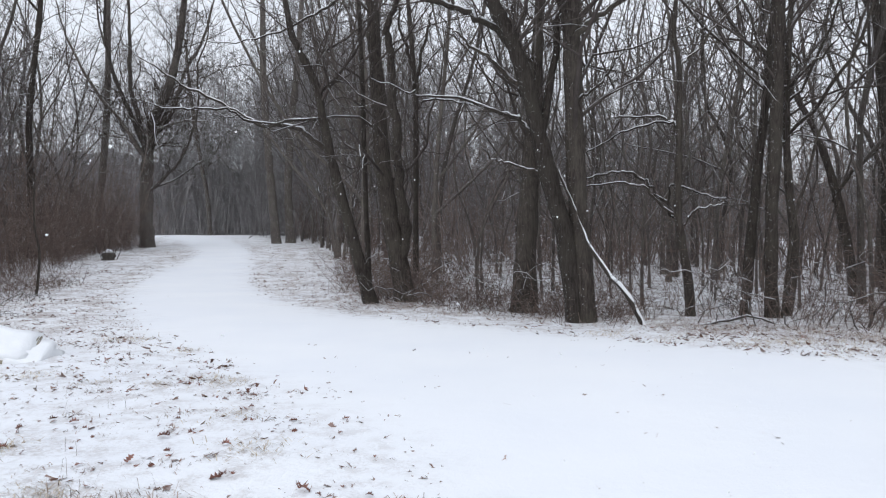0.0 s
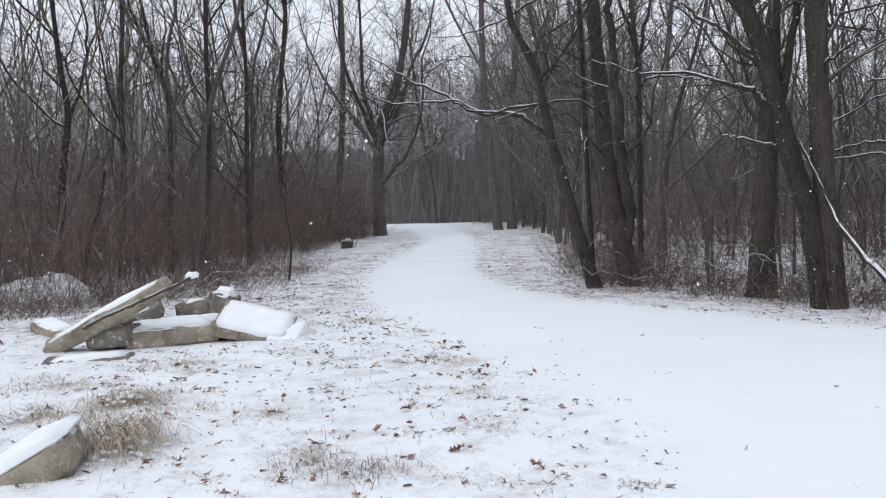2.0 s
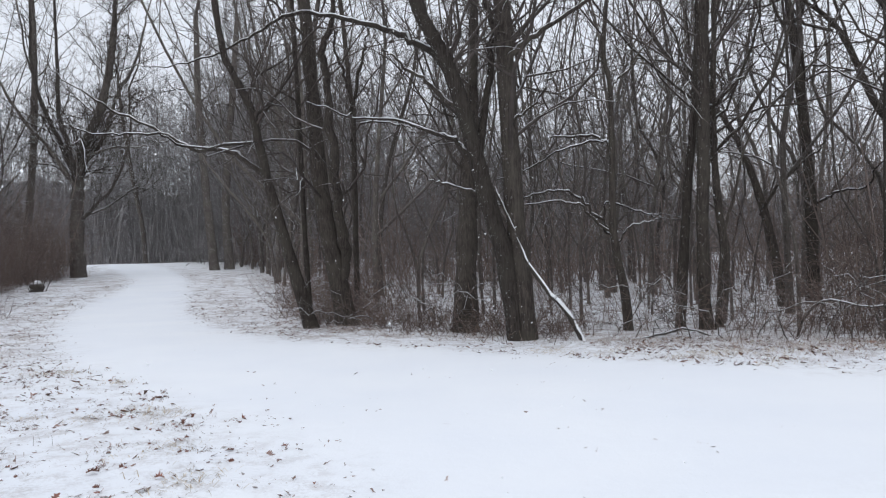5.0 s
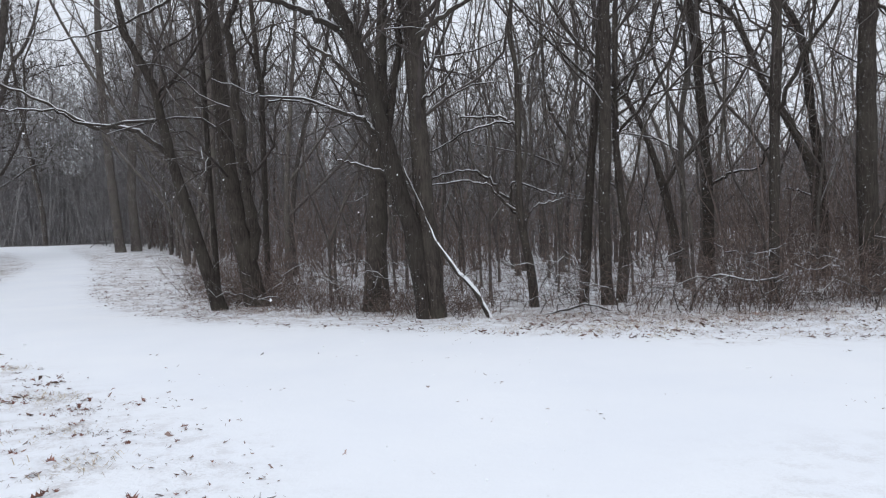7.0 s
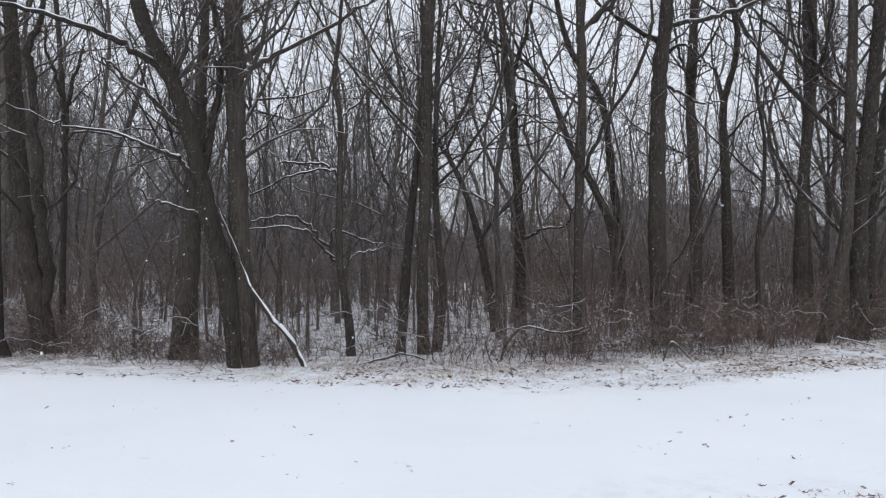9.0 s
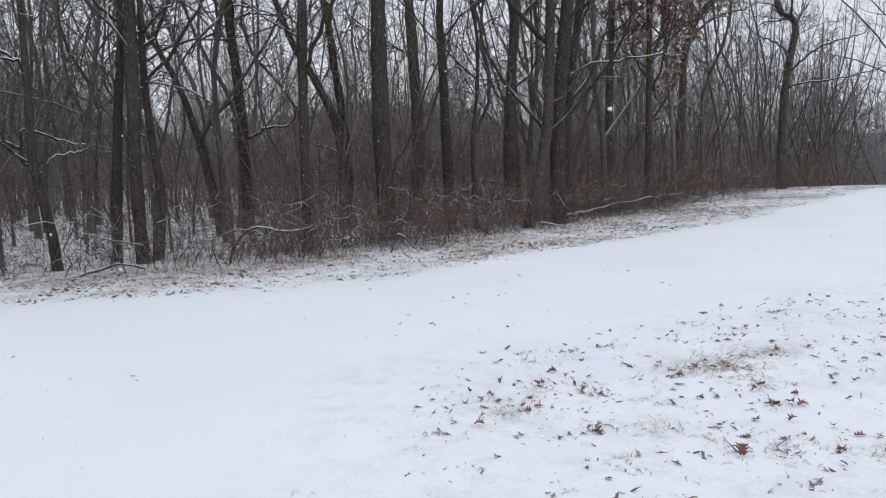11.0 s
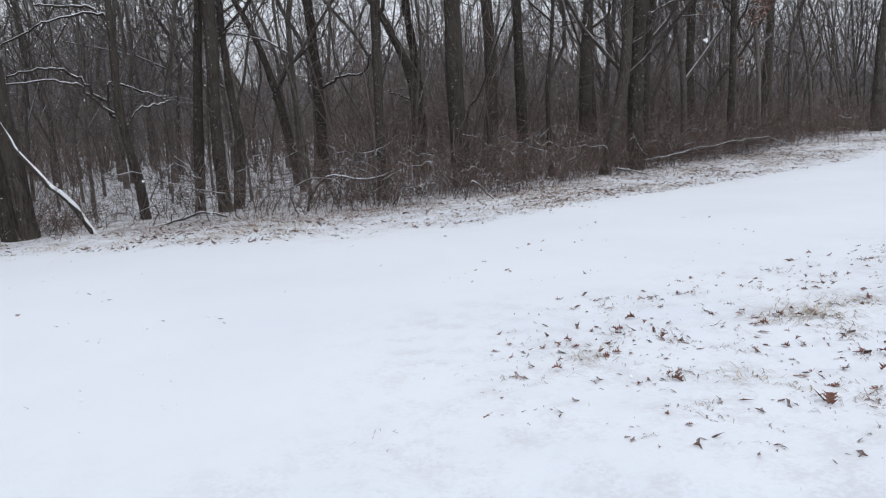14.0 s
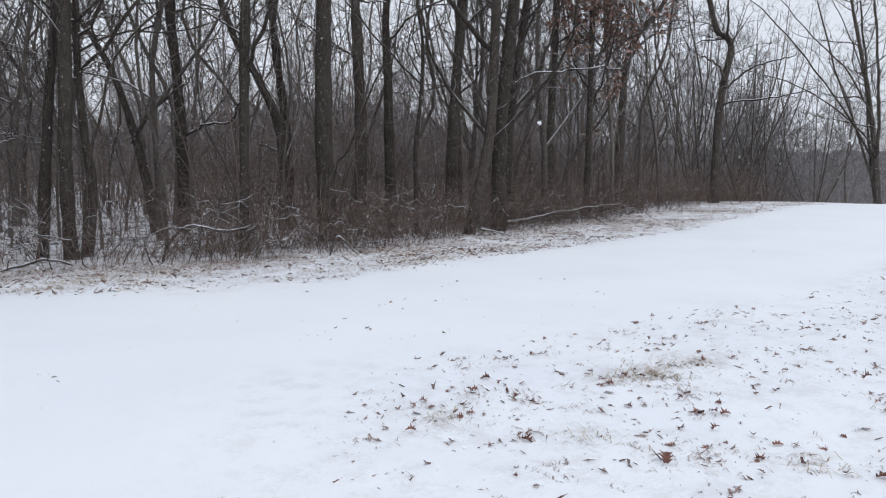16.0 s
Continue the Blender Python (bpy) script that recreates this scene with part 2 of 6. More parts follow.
class Tubes:
    """Gathers tapered tubes along lines into one mesh."""

    def __init__(self):
        self.sets = {}

    def add(self, pts, radii, sides, flat=1.0):
        self.sets.setdefault((len(pts), sides, flat), []).append((pts, radii))

    def mesh(self, name):
        verts, quads, start = [], [], 0
        for (n, sides, flat), items in self.sets.items():
            p = np.array([t[0] for t in items], float)
            r = np.array([t[1] for t in items], float)
            m = len(p)
            d = np.gradient(p, axis=1)
            d /= np.linalg.norm(d, axis=2, keepdims=True) + 1e-9
            level = np.abs(d[:, :, 2]).mean(axis=1) < 0.75
            ref = np.where(level[:, None], np.array((0.0, 0.0, 1.0)), np.array((0.31, 0.95, 0.0)))[:, None, :]
            a = np.cross(d, np.broadcast_to(ref, d.shape))
            a /= np.linalg.norm(a, axis=2, keepdims=True) + 1e-9
            b = np.cross(a, d)
            ang = np.arange(sides) * (2 * math.pi / sides) + (0.5 if sides == 3 else 0.0)
            ring = p[:, :, None, :] + r[:, :, None, None] * (np.cos(ang)[:, None] * a[:, :, None, :] + flat * np.sin(ang)[:, None] * b[:, :, None, :])
            i = np.arange(n - 1)[:, None] * sides
            j = np.arange(sides)[None, :]
            k = (j + 1) % sides
            one = np.stack([i + j, i + k, i + sides + k, i + sides + j], -1).reshape(-1, 4)
            quads.append((one[None] + (start + np.arange(m) * n * sides)[:, None, None]).reshape(-1, 4))
            verts.append(ring.reshape(-1, 3))
            start += m * n * sides
        if not verts:
            return mesh_from(name, np.zeros((0, 3)), np.zeros((0, 4)))
        return mesh_from(name, np.concatenate(verts), np.concatenate(quads))


def part_mesh(name, me, mat, parent, label=""):
    ob = new(name, me)
    if not me.materials:
        me.materials.append(mat)
    ob.parent = parent
    if label:
        tagged(ob, label)
    if name in ("crown", "snow", "spray"):
        tagged(ob, kind="stuff")
    return ob


def part(name, bm, mat, parent, label=""):
    me = bpy.data.meshes.new(name)
    bm.to_mesh(me)
    bm.free()
    return part_mesh(name, me, mat, parent, label)


def smooth_line(pts, n):
    """Catmull-Rom through the points, n samples."""
    p = np.asarray(pts, float)
    p = np.vstack([2 * p[0] - p[1], p, 2 * p[-1] - p[-2]])
    u = np.linspace(0, len(p) - 3 - 1e-6, n)
    i = u.astype(int)
    t = (u - i)[:, None]
    a, b, c, d = p[i], p[i + 1], p[i + 2], p[i + 3]
    return 0.5 * (2 * b + (c - a) * t + (2 * a - 5 * b + 4 * c - d) * t ** 2 + (3 * b - a - 3 * c + d) * t ** 3)


def step(a, b, v):
    k = np.clip((np.asarray(v, float) - a) / (b - a), 0, 1)
    return k * k * (3 - 2 * k)


# ---- the lie of the land ----
def gz(x, y):
    x, y = np.asarray(x, float), np.asarray(y, float)
    r, az = np.hypot(x, y), np.degrees(np.arctan2(-x, y))
    rise = (0.45 * step(20, 48, r) + 0.45 * step(44, 72, r)) * step(-4, 14, az) * (1 - step(24, 36, az)) * (1 - step(74, 100, r))
    fall = -3.0 * step(42, 66, r) * (1 - step(-66, -56, az)) * step(-150, -120, az)
    swell = 0.15 * step(20, 40, r) * (1 - step(-60, -48, az)) * step(-120, -95, az)
    wave = 0.025 * np.sin(x * 0.9 + 1.3 * np.sin(y * 0.5)) * np.sin(y * 0.8 + 0.7) * step(2, 6, r)
    lumps = 0.011 * np.sin(x * 5.3 + 1.7 * np.sin(y * 2.9)) * np.sin(y * 4.1 + 1.2 * np.cos(x * 3.7)) * step(0.0, 0.8, look_up(TRACK_GRID, x, y)) * (1 - step(14, 24, r))
    woods = -0.06 * step(0.5, 4.0, woods_depth(x, y)) * (1 - step(4, 16, az)) * (1 - step(40, 60, -az))
    return rise + fall + swell + wave + lumps + woods


def poly_distance(px, py, x, y):
    """Distance to the open line px, py."""
    best = np.full(np.shape(x), 1e9)
    for ax, ay, bx, by in zip(px[:-1], py[:-1], px[1:], py[1:]):
        dx, dy = bx - ax, by - ay
        t = np.clip(((x - ax) * dx + (y - ay) * dy) / (dx * dx + dy * dy), 0, 1)
        best = np.minimum(best, np.hypot(x - ax - t * dx, y - ay - t * dy))
    return best


def inside(poly, x, y):
    c = np.zeros(np.shape(x), bool)
    n = len(poly)
    for i in range(n):
        (ax, ay), (bx, by) = poly[i], poly[i - 1]
        hit = ((ay > y) != (by > y)) & (x < (bx - ax) * (y - ay) / (by - ay + 1e-12) + ax)
        c ^= hit
    return c


def signed(poly, x, y):
    """Distance to a closed outline, negative inside."""
    px, py = [p[0] for p in poly] + [poly[0][0]], [p[1] for p in poly] + [poly[0][1]]
    d = poly_distance(px, py, x, y)
    return np.where(inside(poly, x, y), -d, d)


CLEARING = [(75, 10), (43, 14.3), (32, 14.0), (26, 13.3), (19.3, 12.4), (14, 11.7), (10.7, 11.1), (8.5, 11.2), (5.5, 11.8), (2.2, 13.5), (-0.8, 16.1), (-2.4, 19.2), (-3.7, 24.5), (-5.0, 30.1),
            (-7.4, 43), (-9.4, 50.2), (-13.2, 57), (-17, 66), (-21, 71), (-30, 73), (-60, 75), (-60, 62), (-30, 59), (-22, 54), (-19, 49), (-17.6, 45.4), (-16.2, 38.5), (-15.4, 33.4), (-13.9, 28.4), (-11.9, 22.8), (-10.4, 18.2), (-9.9, 14.8), (-10.0, 12.9), (-10.3, 11.3), (-14, 9.5),
            (-50, 2), (-60, -40), (75, -40)]
TRACK = [(60, 4.5), (36, 11), (17.8, 8.6), (11.5, 8.6), (7.0, 8.2), (4.6, 9.1), (1.8, 11.2), (-0.6, 13.0), (-2.2, 14.3), (-3.5, 16.4), (-4.5, 18.5), (-6.0, 23.2),
         (-7.5, 29.6), (-9.4, 37.0), (-11.2, 43.0), (-13.2, 49.1), (-16.3, 57.4), (-19.2, 64.0), (-22.5, 68.5), (-30, 70.5), (-58, 72), (-58, 66), (-30, 65.5), (-24.5, 64.0), (-21.0, 60.2), (-17.8, 53.1), (-14.8, 45.2), (-12.1, 38.3), (-11.1, 34.5), (-10.0, 29.3), (-9.2, 24.2), (-8.0, 19.9), (-6.8, 16.6), (-5.5, 13.6), (-4.1, 11.0), (-2.5, 8.9),
         (-1.2, 7.6), (-0.6, 6.1), (0.0, 4.6), (0.9, 3.2), (2.1, 3.3), (2.5, 4.3), (3.5, 4.7), (4.6, 4.6), (5.7, 4.3), (7.6, 4.1), (10.5, 3.3), (14.8, 3.1), (36, -2), (60, -8)]


GRID_X, GRID_Y = np.meshgrid(np.arange(-150, 150.1, 0.3), np.arange(-60, 150.1, 0.3), indexing="ij")
EDGE_GRID = signed(CLEARING, GRID_X, GRID_Y)
TRACK_GRID = signed(TRACK, GRID_X, GRID_Y)


def look_up(grid, x, y):
    fx, fy = (np.clip(np.asarray(x, float), -149.5, 149.5) + 150) / 0.3, (np.clip(np.asarray(y, float), -59.5, 149.5) + 60) / 0.3
    i, j = fx.astype(int), fy.astype(int)
    u, v = fx - i, fy - j
    return (grid[i, j] * (1 - u) + grid[i + 1, j] * u) * (1 - v) + (grid[i, j + 1] * (1 - u) + grid[i + 1, j + 1] * u) * v


def edge(x, y):
    """Metres into the woods, negative in the clearing."""
    return look_up(EDGE_GRID, x, y)


def woods_depth(x, y):
    return np.maximum(edge(x, y), 0)


# ---- ground: one sheet to the horizon ----
# matted grass clumps on the verges: x, y, size
CLUMPS = [(-4.66, 10.86, 1.0), (-4.3, 10.9, 0.9), (-2.55, 8.06, 1.1), (-2.2, 7.9, 0.9), (-2.9, 7.75, 0.8), (-1.79, 6.42, 1.0), (-1.37, 5.48, 0.9), (-3.6, 7.86, 0.8), (-4.36, 8.16, 1.0), (-3.17, 5.41, 0.9), (-3.33, 9.8, 0.8),
          (-2.43, 4.54, 0.9), (-4.77, 5.71, 1.3), (-4.4, 5.6, 1.1), (-5.8, 6.15, 1.2), (5.46, 2.62, 1.0), (5.7, 2.55, 0.8), (3.77, 3.06, 0.8), (6.13, 2.48, 1.0), (4.14, 2.13, 0.7), (4.55, 1.11, 0.6), (-5.3, 7.3, 0.9), (-5.0, 7.0, 0.7)]


def build_ground():
    az = np.radians(np.concatenate([np.arange(-95, 60, 0.5), np.arange(60, 265, 5.0)]))
    rad = np.concatenate([[0.35], 0.5 * 1.034 ** np.arange(0, 172), [190, 240, 320, 450, 700, 1100, 1800, 3000]])
    rr, aa = np.meshgrid(rad, az, indexing="ij")
    x, y = -rr * np.sin(aa), rr * np.cos(aa)
    z = gz(x, y)
    na, nr = len(az), len(rad)
    i, j = np.meshgrid(np.arange(nr - 1), np.arange(na), indexing="ij")
    k = (j + 1) % na
    quads = np.stack([i * na + j, (i + 1) * na + j, (i + 1) * na + k, i * na + k], -1).reshape(-1, 4)
    verts = np.stack([x, y, z], -1).reshape(-1, 3)
    verts = np.vstack([verts, [[0, 0, float(gz(0, 0))]]])
    c = len(verts) - 1
    tris = np.stack([np.full(na, c), np.arange(na), (np.arange(na) + 1) % na], -1)
    me = mesh_from("ground", verts, quads, tris)
    me.materials.append(M_GROUND)
    vx, vy = verts[:, 0], verts[:, 1]
    st, wd = look_up(TRACK_GRID, vx, vy), edge(vx, vy)
    wob = 0.5 * np.sin(vx * 2.1 + np.cos(vy * 1.7)) * np.sin(vy * 1.9 + 0.4)
    litter = step(-0.7, 1.0, st + 0.5 * wob) * (1 - step(40, 70, np.hypot(vx, vy)))
    broad = 1.0 + 0.7 * step(10, 22, vx)  # the verge widens up the rise
    strip = 0.4 * step(-4.2, -2.4, wd / broad) + 0.6 * step(-2.4, 0.0, wd / broad)
    side = 0.45 + 0.55 * step(-12, 6, np.degrees(np.arctan2(-vx, vy)))  # the verge by the rising track is snowed in deeper
    litter = litter * (0.44 * side + 0.5 * strip)
    near = np.zeros(len(vx))
    for cx, cy, k in CLUMPS:
        near = np.maximum(near, 0.9 * np.exp(-((vx - cx) ** 2 + (vy - cy) ** 2) / (0.2 * k) ** 2))
    litter = np.clip(litter + near, 0, 1.2)
    woods = step(-0.5, 1.5, wd)
    # rough grass: the path's verges further on, and the strip before the wood
    far_verge = step(9, 15, np.hypot(vx, vy)) * step(-0.2, 0.5, st) * (1 - step(45, 70, np.hypot(vx, vy)))
    rough = np.clip((0.5 + 0.35 * step(0, 6, np.degrees(np.arctan2(-vx, vy)))) * far_verge + 0.7 * step(-1.8, 0.3, wd) * step(20, 28, np.degrees(np.arctan2(-vx, vy))) + 0.5 * strip * step(0, 0.6, st), 0, 1) * (wd < 4)
    for key, val in (("litter", litter), ("woods", woods), ("rough", rough)):
        at = me.attributes.new(key, "FLOAT", "POINT")
        at.data.foreach_set("value", val.astype(np.float32))
    return tagged(new("ground", me), "snow-covered ground with a clean track and thin grassy verges", "ground", kind="structure")


build_ground()


# ---- trees ----
def perpendicular(d, rng):
    v = rng.normal(size=3)
    v -= d * (v @ d)
    return v / (np.linalg.norm(v) + 1e-9)


def grow(tubes, snow, line, r0, r1, rng, level, first=0.25, count=8, reach=0.4, sides=(3, 3, 3), upward=0.35, fork=0.6, stout=0.011, least=0.0042):
    """Side branches along a line, and their own in turn."""
    n = len(line)
    length = np.linalg.norm(np.diff(line, axis=0), axis=1).sum()
    for u in np.sort(rng.uniform(first, 1.0, count)):
        f = u * (n - 1)
        i = min(int(f), n - 2)
        p = line[i] + (line[i + 1] - line[i]) * (f - i)
        d = line[i + 1] - line[i]
        d = d / (np.linalg.norm(d) + 1e-9)
        side = perpendicular(d, rng)
        way = d * rng.uniform(0.15, 0.8) + side * rng.uniform(0.6, 1.1) + np.array((0, 0, upward * rng.uniform(0.2, 1.3)))
        way /= np.linalg.norm(way)
        long = length * reach * (0.5 + 0.8 * rng.random() ** 1.3) * (1.1 - 0.6 * u)
        r = max(min(fork * (r0 + (r1 - r0) * u), stout * long + 0.004), least)
        k = 7 if level == 0 else 4 if level == 1 else 2
        turn = rng.normal(size=(k - 1, 3)) * (0.30 if level == 0 else 0.34) + np.array((0, 0, 0.09))
        turn[0] = 0
        run = way + np.cumsum(turn, axis=0)
        run /= np.linalg.norm(run, axis=1, keepdims=True)
        pts = np.vstack([p, p + np.cumsum(run, axis=0) * (long / (k - 1))])
        tip = max(0.25 * r, 0.0032)
        tubes.add(pts, np.linspace(r, tip, k), sides[min(level, 2)])
        if snow is not None and r > 0.011 and abs(way[2]) < 0.55 and rng.random() < 0.42:
            snow.add(pts + np.array((0, 0, 1.0)) * np.linspace(r, tip, k)[:, None] * 0.75, np.linspace(r, tip, k) * 0.62, 3, flat=0.7)
        if level < 2:
            grow(tubes, snow, pts, r, tip, rng, level + 1, 0.15, min(8 - 2 * level, max(3, int(count * (0.62 if level == 0 else 0.85)))), 0.46 if level == 0 else 0.42, sides, upward * 0.8, fork, stout, least)


def trunk_tube(tubes, line, r0, r1, sides, rng, flare=True):
    n = len(line)
    s = np.linspace(0, 1, n)
    rad = r0 + (r1 - r0) * s
    rad = rad * (1 + 0.05 * rng.normal(size=n))
    if flare:
        h = line[:, 2] - line[0, 2]
        rad = rad * (1 + 0.45 * np.exp(-h / 0.22))
    tubes.add(line, rad, sides)


def snow_strip(snow, line, r0, r1, rng, cover=0.9):
    n = len(line)
    rad = np.linspace(r0, r1, n)
    d = np.gradient(line, axis=0)
    slope = np.abs(d[:, 2]) / (np.linalg.norm(d, axis=1) + 1e-9)
    w = np.clip(1.25 - slope * 1.1, 0.05, 1) * cover * rng.uniform(0.7, 1.1, n)
    snow.add(line + np.array((0, 0, 1.0)) * (rad * 0.85)[:, None], np.minimum(rad, 0.045) * 0.62 * w + 0.003, 5, flat=0.8)


TREE_WORDS = {
    "leaning_a": "leaning bare tree with a long snow-lined limb", "twin_c": "dark twin-stemmed bare tree leaning at the wood's edge",
    "stout_e": "stout dark trunk swelling towards its base", "leaning_f": "large leaning bare tree with arching snowy limbs",
    "upright_g": "large upright bare tree with dark furrowed bark", "bent_h": "small crooked tree with drooping snow-covered branches",
    "forked_d": "slim dark tree forking high up", "oak": "spreading bare oak standing beside the snowy path",
    "crooked_b": "bare tree with a sharply crooked upper trunk", "pale_m": "slender pale-barked leaning tree", "snag_i": "broken leaning dead snag",
    "sapling_n": "thin bare sapling in the brush", "spreading_c": "bare tree with many fine spreading branches", "curving_a": "bare tree with a trunk curving to one side",
    "leafy_d": "young oak still holding its withered brown leaves", "tilted_l": "tilted bare tree with a snowy side limb", "crossing_o": "bare tree leaning across its neighbours", "tilted_v": "tilted dark trunk with snow along one side",
}


def hero_tree(kind, x, y, az, spine, r0, r1, limbs):
    """A tree at x, y whose trunk and limbs run through points (across, along, height) seen along the bearing az."""
    rng = np.random.default_rng(sum(map(ord, kind)))
    if math.hypot(x, y) > 21:
        r0, r1 = 0.82 * r0, 0.8 * r1
        limbs = [(p, 0.72 * u, 0.7 * w) for p, u, w in limbs]
    a = radians(az)
    across, along = np.array((math.cos(a), math.sin(a), 0)), np.array((-math.sin(a), math.cos(a), 0))
    base = float(gz(x, y))
    root = new("tree")
    root.location = (x, y, base)
    words = TREE_WORDS.get(kind, "slim bare tree with dark snow-flecked bark" if r0 < 0.11 else "tall bare tree with dark snow-flecked bark")
    tagged(root, words, "tree", "trees of the wood")
    # trees past 40 m on the left: haze put in as greyer bark
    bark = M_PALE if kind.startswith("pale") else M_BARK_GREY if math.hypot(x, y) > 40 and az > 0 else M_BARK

    def local(pts):
        return [across * p[0] + along * p[1] + np.array((0, 0, p[2] - base)) for p in pts]

    pts = local(spine)
    pts[0][2] = -0.12
    small = kind[:5] in ("snag_", "sapli")
    lead = pts[-1] - pts[-2]
    lead = lead / np.linalg.norm(lead)
    if not small:  # the trunk goes on above, up into the crown
        top, r_top = pts[-1], r1
        rest = max(13.0 + rng.uniform(-2, 3) - top[2], 2.5)
        for k in (0.4, 0.75, 1.0):
            pts.append(top + (lead * 0.7 + np.array((0, 0, 0.5))) * rest * k + rng.normal(size=3) * 0.12)
    n = max(20, int(len(pts) * 6))
    line = smooth_line(pts, n)
    hcut = (spine[-1][2] - base)
    trunk, crown, snow = Tubes(), Tubes(), Tubes()
    rad_end = 0.03 if not small else max(r1, 0.012)
    s = np.clip((line[:, 2] - line[0, 2]) / max(hcut, 0.5), 0, None)
    rad = np.where(s <= 1, r0 + (r1 - r0) * s, r1 + (rad_end - r1) * np.clip((line[:, 2] - hcut) / max(line[-1, 2] - hcut, 0.5), 0, 1))
    rad = rad * (1 + 0.055 * rng.normal(size=n)) * (1 + 0.22 * np.exp(-(line[:, 2] - line[0, 2]) / 0.25))
    trunk.add(line, rad, 14 if r0 > 0.12 else 8)
    stem = trunk.mesh("trunk")
    for v in stem.vertices:  # furrows and knots
        v.co += noise.noise_vector(Vector((v.co.x * 9, v.co.y * 9, v.co.z * 2.2)) + Vector((az, 0, 0))) * 0.13 * r0
    part_mesh("trunk", stem, bark, root)
    fine = 0.7 if small else 1.0
    scale_d = 3.2 if kind[:5] == "sprea" else 1.9 if kind[:5] in ("crook", "sprea", "curvi", "leafy") else 0.6 if -4 < az < 9 else 1.0 if math.hypot(x, y) < 21 else 0.85
    start = max(0.2, min(0.55, 3.4 / line[-1, 2])) if not small else 0.4
    if len(limbs) > 2 and kind != "oak" and math.hypot(x, y) < 21:
        scale_d, start = 0.7 * scale_d, 0.42
    grow(crown, snow, line, r0 * 0.7, rad_end, rng, 0, start, int((130 if kind == "oak" else 4 if small else 22 if r0 > 0.12 else 13) * scale_d) + 1, 0.27 if not small else 0.35, stout=0.009, least=0.0042 if math.hypot(x, y) < 30 else 0.008)
    # thin epicormic shoots lower on the trunk
    grow(crown, None, line, 0.012, 0.01, rng, 1, 0.12, 6, 0.04, upward=0.8)
    forks = []
    if len(limbs) < 2 and not small and r0 > 0.045 and not -9 < az < 16:
        for _ in range(3 if r0 > 0.09 else 2):
            i = int(rng.uniform(0.22, 0.62) * n)
            d = perpendicular(np.array((0, 0, 1.0)), rng)
            d[2] = 0
            h = rng.uniform(3.5, 6.5)
            forks.append(([line[i], line[i] + d * 0.2 * h + (0, 0, 0.2 * h), line[i] + d * 0.4 * h + (0, 0, 0.5 * h) + rng.normal(size=3) * 0.15, line[i] + d * 0.5 * h + (0, 0, 0.85 * h) + rng.normal(size=3) * 0.2], 0.5 * rad[i], 0.02))
    for pts_l, ra, rb in forks + list(limbs):
        q = [np.asarray(p) for p in pts_l] if isinstance(pts_l[0], np.ndarray) else local(pts_l)
        gap = np.linalg.norm(line - (q[0] - np.array((0, 0, 0.1 + 4 * ra))), axis=1)
        j = int(np.argmin(gap))
        if gap[j] > 0.05:
            q.insert(0, line[j])
        go = q[-1] - q[-2]
        go = go / (np.linalg.norm(go) + 1e-9)
        more = 0.35 * np.linalg.norm(q[-1] - q[0])
        q += [q[-1] + go * more * 0.5 + rng.normal(size=3) * 0.08 * more, q[-1] + (go + np.array((0, 0, 0.25))) * more + rng.normal(size=3) * 0.12 * more]
        rb = rb * 0.3
        lp = smooth_line(q, max(9, len(q) * 4))
        lp[1:] += rng.normal(size=(len(lp) - 1, 3)) * min(0.022, ra * 0.6)
        limb = Tubes()
        n2 = len(lp)
        limb.add(lp, np.linspace(ra, max(rb, 0.008), n2) * (1 + 0.06 * rng.normal(size=n2)), 7)
        limb_ob = part_mesh("limb", limb.mesh("limb"), bark, root)
        twigs, lying = Tubes(), Tubes()
        snow_strip(lying, lp, ra, max(rb, 0.008), rng, 0.9 if math.hypot(x, y) < 19 else 0.75 if math.hypot(x, y) < 25 else 0.45)
        grow(twigs, lying, lp, ra * 0.6, rb * 0.6, rng, 1 if ra < 0.06 else 0, 0.2, 20 if kind == "oak" else 6 if ra < 0.06 else 9, 0.28)
        part_mesh("spray", twigs.mesh("spray"), M_TWIG, limb_ob)
        part_mesh("snow", lying.mesh("snow"), M_SNOW, limb_ob, "snow lying along the limb")
    part_mesh("crown", crown.mesh("crown"), M_TWIG, root)
    if kind.startswith("leafy"):
        v, t = [], []
        tips = [np.asarray(p[-1]) for items in crown.sets.values() for p, _ in items]
        for i, c in enumerate(tips[::2]):
            if not 1.2 < c[2] < 11:
                continue
            for _ in range(4):
                o = c + rng.normal(size=3) * 0.12
                u, w = rng.normal(size=3) * 0.06, rng.normal(size=3) * 0.035
                n0 = len(v)
                v += [o - u, o + w, o + u + (0, 0, -0.02), o - w]
                t += [(n0, n0 + 1, n0 + 2), (n0, n0 + 2, n0 + 3)]
        tagged(part_mesh("dead_leaves", mesh_from("dead_leaves", np.array(v), np.zeros((0, 4)), np.array(t)), M_LEAVES, root, "withered brown leaves still on the twigs"), kind="stuff")
    if snow.sets:
        part_mesh("snow", snow.mesh("snow"), M_SNOW, root, "snow lying along the branches")
    return root


